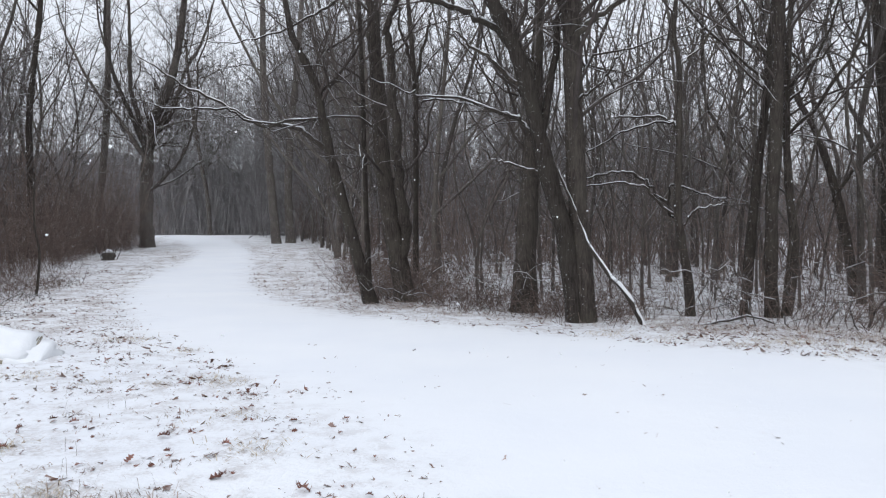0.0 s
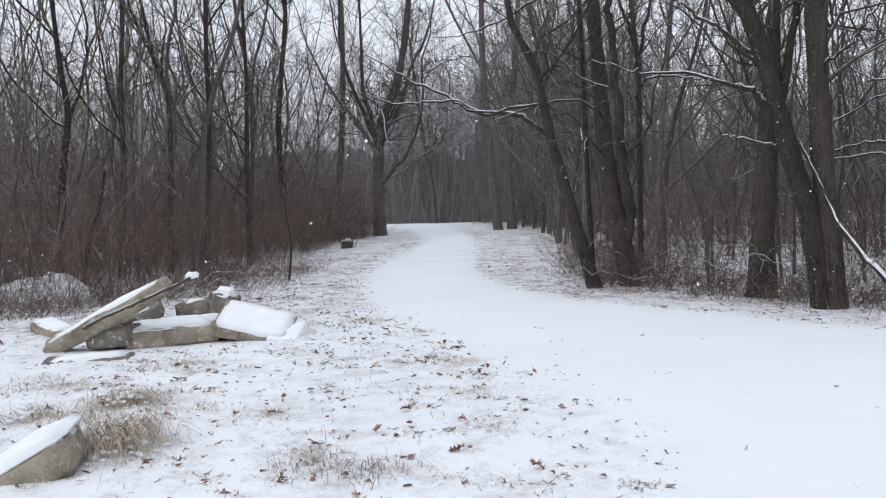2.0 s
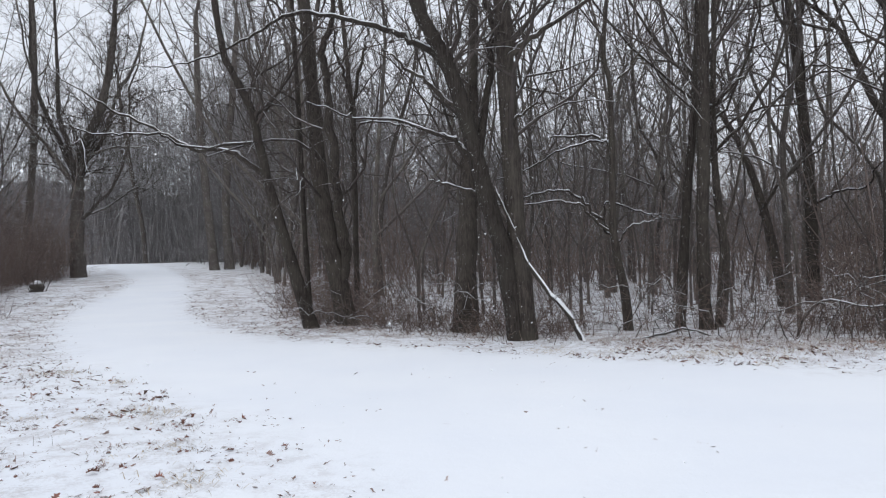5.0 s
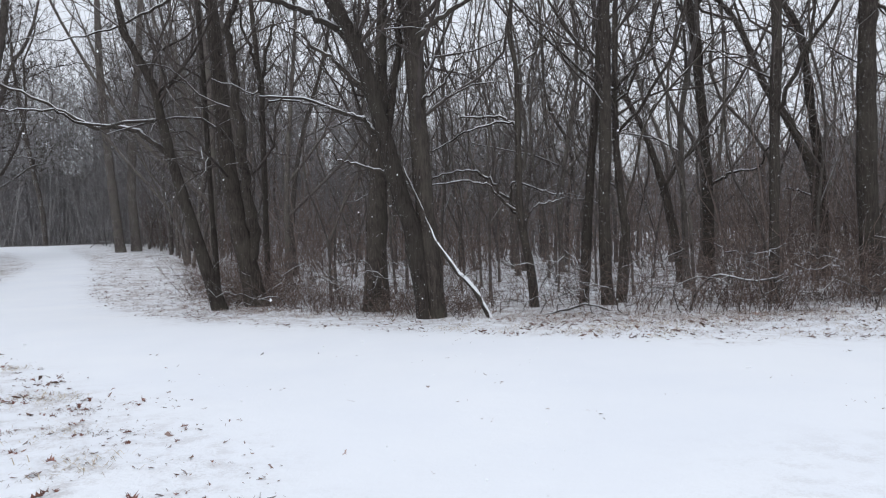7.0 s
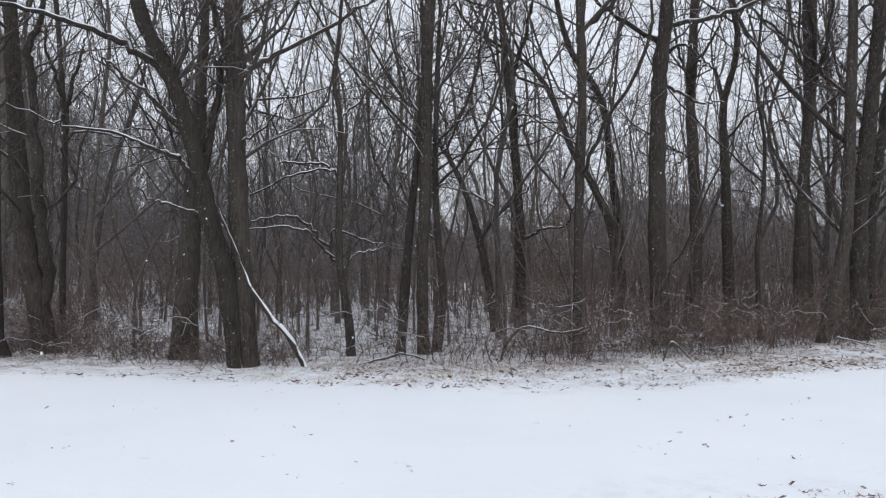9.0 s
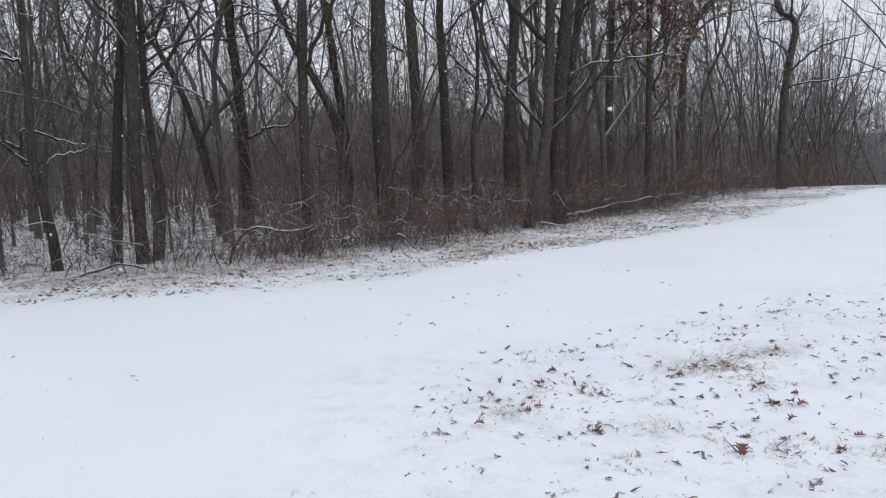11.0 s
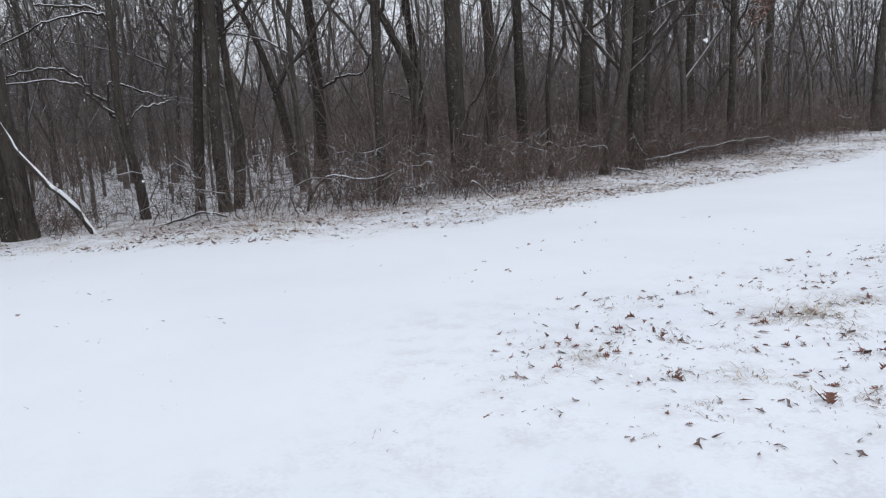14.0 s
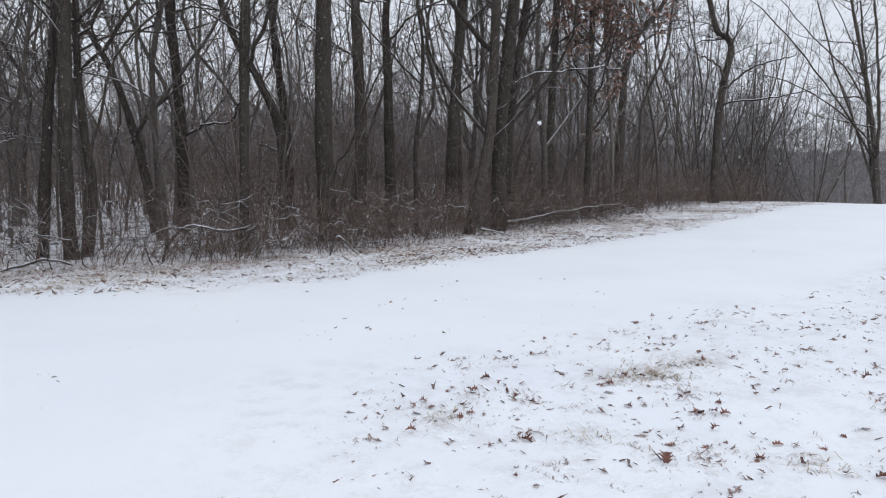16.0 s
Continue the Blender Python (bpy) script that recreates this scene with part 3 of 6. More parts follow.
hero_tree('leaning_a', -1.48, 16.09, 5.1, [(0.0, 0, -0.09), (-0.38, -0.05, 1.26), (-0.7, -0.09, 2.45), (-0.86, -0.14, 3.09), (-1.01, -0.19, 3.85), (-1.16, -0.23, 4.55), (-1.49, -0.28, 5.25), (-1.7, -0.33, 5.94)], 0.144, 0.061,
         [([(-0.89, 0.0, 3.11), (-1.28, 0.19, 3.5), (-1.72, 0.39, 3.75), (-2.36, 0.58, 3.78), (-2.89, 0.77, 4.08), (-3.56, 0.97, 4.46), (-4.39, 1.16, 4.86)], 0.066, 0.020),
          ([(-2.4, 0.0, 3.76), (-2.86, -0.13, 3.98), (-3.32, -0.25, 4.01), (-3.9, -0.38, 3.98)], 0.030, 0.018)])
hero_tree('slim_b', -1.61, 16.88, 5.3, [(0.0, 0, -0.08), (-0.1, 0.12, 2.48), (-0.16, 0.24, 4.97), (-0.22, 0.37, 6.24)], 0.063, 0.053,
         [])
hero_tree('twin_c', -0.77, 16.43, 2.5, [(0.0, 0, -0.1), (-0.32, 0.11, 1.59), (-0.53, 0.22, 3.05), (-0.64, 0.33, 4.63), (-0.74, 0.43, 6.11)], 0.22, 0.142,
         [([(-0.05, 0.0, 1.46), (-0.15, -0.32, 2.4), (-0.24, -0.64, 3.53), (-0.34, -0.96, 5.05), (-0.36, -1.28, 5.63)], 0.146, 0.105)])
hero_tree('forked_d', -0.67, 18.94, 1.9, [(-0.0, 0, -0.08), (-0.0, 0.08, 3.22), (0.01, 0.17, 5.27), (-0.05, 0.25, 5.49)], 0.077, 0.065,
         [([(-0.01, 0.0, 5.3), (-0.21, -0.29, 5.85), (-0.41, -0.58, 6.46)], 0.057, 0.042),
          ([(0.02, 0.0, 5.3), (0.16, 0.19, 5.87), (0.31, 0.37, 6.64)], 0.057, 0.044),
          ([(-0.0, 0.0, 4.43), (0.33, -0.27, 4.7), (1.15, -0.54, 4.57)], 0.035, 0.028)])
hero_tree('stout_e', 1.54, 14.61, -4.9, [(0.0, 0, -0.12), (0.04, 0.07, 1.18), (0.1, 0.14, 2.22), (0.14, 0.21, 2.96), (0.23, 0.28, 4.04), (0.26, 0.35, 5.13), (0.31, 0.42, 6.13), (0.34, 0.49, 6.81)], 0.252, 0.071,
         [])
hero_tree('leaning_f', 2.31, 13.11, -8.8, [(0.0, 0, -0.12), (-0.21, -0.04, 1.41), (-0.47, -0.09, 2.35), (-0.73, -0.13, 3.47), (-0.92, -0.17, 4.2), (-1.15, -0.22, 4.83), (-1.41, -0.26, 5.35), (-1.65, -0.3, 5.97)], 0.176, 0.116,
         [([(-1.19, 0.0, 4.79), (-1.73, 0.24, 5.28), (-2.21, 0.48, 5.56), (-2.79, 0.72, 5.82), (-3.37, 0.96, 6.03), (-4.13, 1.2, 6.18), (-4.89, 1.44, 5.97), (-5.57, 1.68, 5.74)], 0.076, 0.024),
          ([(-0.89, 0.0, 3.95), (-1.26, 0.1, 4.28), (-1.54, 0.21, 4.57), (-1.87, 0.31, 4.82), (-2.11, 0.42, 5.07)], 0.055, 0.021),
          ([(-0.77, 0.0, 3.1), (-0.94, 0.17, 3.4), (-1.18, 0.35, 3.61), (-1.66, 0.52, 3.76), (-2.13, 0.69, 3.99), (-2.79, 0.86, 4.06)], 0.055, 0.022)]
         + [([(-0.63, 0.0, 2.54), (-0.96, -0.1, 2.62), (-1.26, -0.2, 2.72)], 0.030, 0.020),
          ([(-0.6, 0.0, 3.3), (-0.41, 0.28, 4.61), (-0.38, 0.57, 5.78), (-0.54, 0.85, 6.47)], 0.086, 0.060)])
hero_tree('upright_g', 2.46, 13.08, -9.4, [(0.0, 0, -0.12), (-0.18, 0.06, 2.36), (-0.24, 0.13, 3.82), (-0.29, 0.19, 5.29), (-0.31, 0.25, 6.3)], 0.179, 0.149,
         [([(-0.2, 0.0, 4.81), (0.14, 0.19, 5.23), (0.62, 0.39, 5.56), (1.14, 0.58, 5.92), (1.78, 0.77, 6.4), (2.23, 0.97, 6.77)], 0.066, 0.028),
          ([(-0.13, 0.0, 3.8), (0.24, 0.18, 4.1), (0.48, 0.36, 4.49)], 0.030, 0.021)])
hero_tree('bent_h', 4.46, 13.75, -16.8, [(-0.0, 0, -0.12), (-0.05, -0.05, 0.65), (-0.18, -0.1, 1.39), (-0.25, -0.14, 2.02), (-0.23, -0.19, 3.01), (-0.24, -0.24, 4.43), (-0.34, -0.29, 5.04), (-0.26, -0.33, 5.98), (-0.21, -0.38, 6.6)], 0.086, 0.028,
         [([(-0.26, 0.0, 1.79), (-0.43, 0.1, 2.02), (-0.67, 0.2, 2.29), (-0.84, 0.3, 2.5), (-1.22, 0.4, 2.65), (-1.65, 0.5, 2.61), (-2.01, 0.6, 2.52)], 0.037, 0.034),
          ([(-0.5, 0.0, 1.97), (-0.66, -0.11, 2.17), (-0.86, -0.21, 2.35), (-1.26, -0.32, 2.4), (-1.88, -0.43, 2.35)], 0.027, 0.026),
          ([(-0.24, 0.0, 3.08), (-0.23, 0.11, 3.36), (-0.36, 0.22, 3.52), (-0.63, 0.33, 3.66), (-1.17, 0.44, 3.68)], 0.043, 0.022)]
         + [([(-0.36, 0.0, 3.49), (-0.87, -0.13, 3.43), (-1.27, -0.25, 3.27), (-1.76, -0.38, 2.99)], 0.022, 0.016),
          ([(-0.21, 0.0, 4.49), (0.06, 0.18, 4.79), (0.39, 0.36, 5.22), (0.84, 0.54, 5.73)], 0.027, 0.017),
          ([(-0.4, 0.0, 1.86), (-0.39, 0.07, 2.13), (-0.35, 0.14, 2.37), (-0.03, 0.21, 2.28), (0.34, 0.27, 2.16)], 0.027, 0.016)]
         + [([(-0.11, 0.0, 1.7), (0.08, 0.12, 1.92), (0.45, 0.25, 2.01)], 0.021, 0.016)])
hero_tree('twin_i', 5.92, 13.76, -22.1, [(0.0, 0, -0.12), (-0.03, -0.11, 1.6), (0.02, -0.22, 3.24), (0.04, -0.34, 4.64), (0.05, -0.45, 5.71), (0.11, -0.56, 6.76)], 0.111, 0.113,
         [([(0.1, 0.0, 4.04), (0.32, -0.09, 4.2), (0.59, -0.18, 4.44), (0.92, -0.27, 4.77)], 0.034, 0.022),
          ([(0.13, 0.0, 3.06), (0.27, -0.08, 3.2), (0.43, -0.16, 3.34)], 0.022, 0.017)])
hero_tree('slim_j', 5.6, 14.21, -20.4, [(0.0, 0, -0.12), (0.1, 0.06, 1.37), (0.21, 0.12, 2.74), (0.33, 0.18, 3.89), (0.42, 0.25, 5.06), (0.47, 0.31, 6.24), (0.41, 0.37, 7.2)], 0.102, 0.049,
         [])
hero_tree('slim_k', 6.38, 14.22, -23.1, [(-0.0, 0, -0.12), (0.14, 0.08, 1.14), (0.03, 0.17, 2.3), (-0.03, 0.25, 3.71), (0.02, 0.34, 5.5), (0.08, 0.42, 7.32)], 0.093, 0.038,
         [])
hero_tree('tilted_l', 10.0, 18.48, -27.6, [(-0.0, 0, -0.12), (-0.39, 0.07, 2.07), (-0.83, 0.15, 3.63), (-1.21, 0.22, 4.51), (-1.65, 0.29, 5.24), (-2.22, 0.36, 6.13), (-2.79, 0.44, 6.64)], 0.171, 0.049,
         [([(-0.54, 0.0, 2.38), (-0.15, -0.27, 2.9), (0.38, -0.55, 3.41), (0.74, -0.82, 3.68)], 0.077, 0.037)])
hero_tree('forked_m', 11.05, 19.04, -29.4, [(0.0, 0, -0.12), (-0.03, -0.14, 2.89), (-0.17, -0.29, 5.12), (-0.34, -0.43, 6.87), (-0.5, -0.57, 8.27), (-0.57, -0.72, 9.19)], 0.203, 0.1,
         [([(-0.12, 0.0, 4.84), (-0.18, -0.44, 6.86), (0.13, -0.88, 8.16), (0.36, -1.31, 8.94)], 0.123, 0.089),
          ([(-0.27, 0.0, 6.31), (-0.82, -0.37, 7.86), (-1.28, -0.75, 8.88)], 0.075, 0.050),
          ([(0.05, 0.0, 2.49), (0.37, -0.12, 2.65), (0.61, -0.24, 2.8), (1.23, -0.36, 2.87), (1.43, -0.48, 3.3)], 0.065, 0.048)]
         + [([(-0.67, 0.0, 5.34), (-1.15, -0.15, 4.92), (-1.63, -0.31, 4.42)], 0.049, 0.048),
          ([(-0.15, 0.0, 6.07), (0.29, -0.25, 6.01), (1.0, -0.51, 5.78)], 0.050, 0.032)])
hero_tree('upright_n', 8.81, 12.8, -33.4, [(-0.0, 0, -0.12), (0.04, 0.09, 2.17), (0.07, 0.18, 3.66), (0.12, 0.27, 4.83), (0.12, 0.36, 6.01), (0.11, 0.46, 7.21)], 0.097, 0.1,
         [])
hero_tree('crossing_o', 13.3, 17.59, -36.3, [(0.0, 0, -0.12), (-0.1, 0.05, 2.56), (-0.64, 0.11, 4.01), (-1.27, 0.16, 5.17), (-1.83, 0.21, 6.68), (-2.41, 0.26, 7.55), (-3.25, 0.32, 8.2), (-3.94, 0.37, 8.68), (-4.55, 0.42, 9.34)], 0.195, 0.053,
         [([(-1.42, 0.0, 5.48), (-1.69, 0.4, 6.38), (-2.13, 0.81, 8.02), (-2.77, 1.21, 9.91)], 0.074, 0.055)])
hero_tree('upright_p', 14.02, 18.3, -36.7, [(-0.0, 0, -0.12), (-0.08, -0.12, 2.6), (-0.3, -0.25, 4.57), (-0.48, -0.37, 6.2), (-0.79, -0.49, 7.02), (-1.43, -0.61, 8.02), (-1.83, -0.74, 9.5)], 0.187, 0.096,
         [([(-0.41, 0.0, 5.77), (-0.13, 0.82, 7.82), (-0.07, 1.64, 10.19)], 0.078, 0.077),
          ([(-0.12, 0.0, 2.07), (-0.42, -0.1, 2.19), (-0.74, -0.2, 2.3)], 0.051, 0.034)])
hero_tree('upright_q', 11.33, 13.3, -39.5, [(0.0, 0, -0.12), (-0.08, -0.1, 1.98), (-0.08, -0.2, 3.81), (-0.05, -0.29, 5.03), (0.01, -0.39, 5.98), (0.09, -0.49, 6.68), (0.15, -0.59, 7.37)], 0.206, 0.144,
         [([(-0.05, 0.0, 5.52), (0.13, 0.08, 5.68), (0.37, 0.15, 5.55), (0.73, 0.23, 5.34), (1.02, 0.3, 5.3)], 0.053, 0.033),
          ([(0.04, 0.0, 6.64), (-0.72, 0.29, 7.21), (-1.3, 0.58, 7.78)], 0.080, 0.056),
          ([(0.16, 0.0, 6.97), (0.95, -0.22, 6.99), (1.5, -0.44, 7.08), (1.97, -0.65, 7.17)], 0.067, 0.033)]
         + [([(0.14, 0.0, 6.38), (0.55, -0.1, 6.51), (0.74, -0.21, 6.22)], 0.047, 0.026)])
hero_tree('upright_r', 14.91, 16.29, -41.7, [(-0.0, 0, -0.12), (0.05, 0.09, 2.85), (0.0, 0.17, 4.42), (-0.07, 0.26, 6.32), (-0.03, 0.35, 7.61), (0.07, 0.44, 9.22)], 0.219, 0.157,
         [([(-0.07, 0.0, 6.73), (-0.32, 0.34, 7.47), (-0.48, 0.68, 8.39)], 0.083, 0.070),
          ([(-0.01, 0.0, 7.2), (0.35, -0.22, 7.65), (0.63, -0.43, 8.1)], 0.075, 0.058)])
hero_tree('forked_s', 15.57, 15.68, -44.0, [(0.0, 0, -0.12), (-0.06, -0.09, 2.83), (-0.09, -0.18, 4.34), (-0.12, -0.26, 6.0), (0.14, -0.35, 7.02), (0.25, -0.44, 7.89), (0.1, -0.53, 8.79)], 0.203, 0.083,
         [([(-0.14, 0.0, 6.13), (-0.29, -0.18, 6.95), (-0.61, -0.35, 7.32)], 0.066, 0.050),
          ([(-0.06, 0.0, 5.13), (0.58, -0.26, 5.8), (1.25, -0.52, 6.14), (2.15, -0.77, 6.51)], 0.057, 0.032)])
hero_tree('slim_t', 14.51, 13.63, -46.0, [(-0.0, 0, -0.12), (-0.04, -0.11, 2.02), (0.09, -0.22, 3.35), (0.14, -0.33, 4.67), (-0.01, -0.44, 5.99), (0.14, -0.56, 7.95)], 0.066, 0.03,
         [])
hero_tree('upright_u', 18.22, 15.79, -48.4, [(0.0, 0, -0.12), (0.12, -0.16, 3.69), (0.32, -0.32, 6.05), (0.41, -0.48, 7.91), (0.42, -0.64, 9.13)], 0.239, 0.145,
         [([(0.39, 0.0, 6.91), (-0.13, 0.43, 8.05), (-0.82, 0.86, 9.11)], 0.082, 0.057)])
hero_tree('tilted_v', 15.23, 12.53, -49.7, [(0.0, 0, -0.12), (0.39, 0.17, 1.62), (0.58, 0.35, 2.92), (0.67, 0.52, 5.3), (0.77, 0.7, 8.0)], 0.145, 0.11,
         [])
hero_tree('upright_w', 16.67, 12.66, -52.0, [(0.0, 0, -0.12), (0.01, -0.17, 2.69), (0.21, -0.34, 4.66), (0.4, -0.5, 6.6), (0.53, -0.67, 7.85)], 0.215, 0.14,
         [])
hero_tree('tall_x', 18.66, 13.88, -52.7, [(0.0, 0, -0.12), (0.01, 0.16, 2.48), (0.28, 0.32, 4.98), (0.54, 0.47, 6.64)], 0.17, 0.142,
         [([(0.02, 0.0, 3.96), (0.32, 0.26, 4.28), (0.83, 0.51, 4.51), (1.51, 0.77, 4.57), (2.72, 1.03, 4.76)], 0.068, 0.036)])
hero_tree('upright_y', 19.27, 16.29, -49.2, [(0.0, 0, -0.12), (-0.13, -0.22, 3.44), (-0.02, -0.43, 6.91)], 0.185, 0.148,
         [])
hero_tree('upright_z', 24.29, 16.32, -55.6, [(0.0, 0, -0.12), (0.13, -0.23, 4.76), (0.22, -0.46, 7.73)], 0.203, 0.162,
         [])
hero_tree('curving_a', 30.8, 17.22, -60.4, [(-0.0, 0, -0.12), (0.26, 0.1, 3.71), (0.36, 0.19, 6.17), (0.88, 0.29, 7.62), (1.85, 0.39, 8.8)], 0.258, 0.128,
         [([(0.36, 0.0, 6.26), (1.37, 0.48, 7.52), (2.58, 0.95, 7.92)], 0.094, 0.054)])
hero_tree('crooked_b', 36.34, 14.99, -67.3, [(0.0, 0, -0.12), (0.06, 0.11, 3.63), (0.24, 0.22, 5.75), (0.53, 0.34, 7.38), (0.31, 0.45, 7.99), (-0.11, 0.56, 8.32), (-0.4, 0.67, 9.28), (-0.64, 0.78, 10.37)], 0.276, 0.144,
         [([(0.3, 0.0, 5.94), (-0.05, 0.22, 6.68), (-0.7, 0.44, 7.14)], 0.104, 0.070),
          ([(0.68, 0.0, 5.82), (1.43, -0.37, 6.42), (2.59, -0.74, 6.69)], 0.081, 0.046),
          ([(0.35, 0.0, 8.01), (0.36, -0.4, 8.76), (0.19, -0.81, 9.95)], 0.105, 0.081)]
         + [([(0.42, 0.0, 4.88), (1.96, -0.57, 4.95), (3.32, -1.15, 5.13)], 0.069, 0.034)])
hero_tree('spreading_c', 45.69, 10.04, -77.4, [(0.00, 0.00, -0.48), (-0.36, 0.15, 3.29), (-0.84, 0.28, 6.25), (-1.46, 0.43, 9.22), (-1.77, 0.56, 10.72)], 0.219, 0.091,
         [([(-0.49, 0.00, 4.45), (-1.64, -1.10, 6.71), (-3.16, -2.21, 8.36), (-4.32, -3.31, 9.66)], 0.083, 0.033),
          ([(-0.72, 0.00, 5.62), (-1.47, 1.01, 8.14), (-2.60, 2.01, 10.77)], 0.063, 0.048),
          ([(-0.17, 0.00, 2.99), (-0.34, 1.96, 7.29), (-0.76, 3.93, 11.27)], 0.146, 0.111)]
         + [([(-0.48, 0.00, 4.01), (-1.82, -0.50, 4.32), (-3.03, -1.00, 4.61)], 0.055, 0.034),
          ([(-0.3, 0.0, 1.2), (-1.3, 0.3, 4.2), (-2.5, 0.6, 7.6), (-3.5, 0.8, 11.2)], 0.110, 0.050),
          ([(-0.2, 0.0, 2.0), (-1.9, -0.5, 5.0), (-4.0, -1.0, 8.0), (-6.0, -1.2, 10.4)], 0.095, 0.040),
          ([(-0.3, 0.0, 0.8), (-0.7, 0.8, 4.2), (-1.1, 1.2, 8.6), (-1.7, 1.4, 12.6)], 0.120, 0.060),
          ([(-0.3, 0.0, 3.0), (-2.4, 0.6, 5.2), (-4.6, 1.0, 6.6), (-6.6, 1.2, 7.4)], 0.080, 0.035)])
hero_tree('leafy_d', 24.21, 14.61, -58.4, [(-0.0, 0, -0.12), (0.07, -0.15, 2.67), (0.09, -0.29, 5.2), (0.11, -0.44, 7.47)], 0.165, 0.104,
         [([(0.08, 0.0, 3.67), (0.55, -0.46, 4.98), (0.89, -0.91, 6.23)], 0.062, 0.041),
          ([(0.07, 0.0, 4.26), (-0.53, 0.57, 5.53), (-0.88, 1.15, 7.05)], 0.062, 0.044)])
hero_tree('oak', -16.96, 43.90, 21.0, [(-0.00, 0.00, 0.29), (0.01, 0.15, 3.40), (0.09, 0.31, 5.47), (0.15, 0.46, 6.34), (0.41, 0.60, 7.74), (1.24, 0.75, 9.64), (1.81, 0.91, 12.08), (2.19, 1.06, 14.88)], 0.511, 0.206,
         [([(-0.03, 0.00, 5.96), (-0.34, -0.82, 7.72), (-0.72, -1.66, 9.25), (-0.75, -2.49, 11.35), (-0.77, -3.33, 13.66)], 0.248, 0.153),
          ([(-0.18, 0.00, 5.72), (-1.37, 0.62, 7.77), (-2.38, 1.25, 9.06), (-3.55, 1.87, 11.10), (-4.39, 2.50, 13.14)], 0.205, 0.073),
          ([(0.32, 0.00, 6.63), (1.40, 0.96, 8.28), (2.22, 1.93, 10.89), (3.36, 2.89, 13.23), (4.02, 3.86, 15.66)], 0.205, 0.126)]
         + [([(0.22, 0.00, 3.66), (1.52, -0.84, 5.02), (2.19, -1.69, 6.25), (2.71, -2.53, 8.11), (2.68, -3.39, 10.51)], 0.159, 0.086),
          ([(0.26, 0.00, 3.81), (1.60, 0.71, 4.43), (3.09, 1.41, 5.57)], 0.113, 0.070),
          ([(-0.06, 0.00, 6.13), (-0.77, -0.53, 7.94), (-1.62, -1.06, 10.02), (-2.00, -1.59, 12.20), (-1.94, -2.12, 13.98)], 0.205, 0.134)]
         + [([(0.31, 0.00, 6.97), (0.82, -0.38, 7.27), (2.02, -0.77, 7.69), (3.00, -1.16, 7.64)], 0.137, 0.068)])
hero_tree('upright_d', -21.27, 46.73, 24.4, [(0.00, 0.00, 0.36), (0.51, 0.36, 4.75), (0.88, 0.73, 10.38), (0.93, 1.08, 16.03)], 0.284, 0.201,
         [])
hero_tree('path_e', -21.5, 70.8, 16.9, [(0.0, 0, 0.9), (-0.2, -0.32, 4.3), (-0.74, -0.65, 7.5), (-1.42, -0.97, 12.2), (-1.86, -1.3, 16.4)], 0.272, 0.165,
         [])
hero_tree('path_f', -11.13, 51.24, 12.2, [(0.00, 0.00, 0.37), (-0.35, 0.25, 4.56), (-0.62, 0.50, 8.44), (-0.81, 0.73, 12.33), (-0.81, 0.98, 16.23)], 0.362, 0.230,
         [])
hero_tree('path_g', -10.37, 52.22, 11.2, [(0.00, 0.00, 0.37), (-0.16, 0.31, 4.56), (0.07, 0.61, 8.50), (0.47, 0.92, 12.45), (0.77, 1.23, 16.42)], 0.377, 0.226,
         [])
hero_tree('left_h', -15.1, 16.0, 43.2, [(0.0, 0, -0.12), (0.25, -0.14, 3.0), (0.41, -0.28, 4.38), (0.29, -0.42, 5.46), (0.17, -0.56, 7.04)], 0.138, 0.073,
         [([(0.4, 0.0, 4.21), (0.74, -0.51, 5.06), (0.9, -1.01, 6.2), (0.82, -1.52, 6.87)], 0.074, 0.047)])
hero_tree('snag_i', -13.71, 15.23, 41.8, [(-0.0, 0, -0.12), (0.25, -0.06, 1.31), (0.49, -0.12, 2.04), (0.64, -0.18, 2.9)], 0.068, 0.038,
         [])
hero_tree('left_j', -15.34, 20.98, 36.0, [(0.0, 0, -0.12), (0.16, 0.08, 4.14), (0.08, 0.16, 5.91), (-0.26, 0.23, 6.87), (-0.41, 0.31, 7.84), (-0.54, 0.39, 8.54)], 0.125, 0.07,
         [([(0.05, 0.0, 5.88), (-0.01, 0.41, 6.83), (0.16, 0.81, 7.99), (0.08, 1.22, 8.81)], 0.068, 0.052)])
hero_tree('left_k', -14.42, 21.62, 33.6, [(-0.0, 0, -0.07), (0.25, -0.22, 5.01), (0.23, -0.43, 6.72), (0.27, -0.65, 8.4)], 0.115, 0.087,
         [])
hero_tree('left_l', -18.35, 34.16, 28.1, [(0.00, 0.00, 0.09), (0.00, -0.14, 4.01), (0.01, -0.30, 6.72), (0.44, -0.44, 10.75), (0.49, -0.60, 12.04)], 0.200, 0.132,
         [])
hero_tree('pale_m', -17.97, 21.46, 39.8, [(0.0, 0, -0.12), (0.17, 0.17, 3.03), (0.4, 0.33, 4.91), (0.65, 0.5, 6.62), (0.89, 0.66, 9.11)], 0.093, 0.066,
         [])
hero_tree('sapling_n', -9.66, 18.15, 27.8, [(0.00, 0.00, -0.13), (0.09, 0.07, 0.96), (-0.01, 0.14, 1.71), (0.01, 0.21, 2.89)], 0.032, 0.017,
         [])
hero_tree('left_o', -15.23, 18.54, 39.2, [(0.0, 0, -0.12), (0.19, 0.11, 3.14), (0.21, 0.22, 5.54), (0.35, 0.33, 7.96)], 0.124, 0.083,
         [])
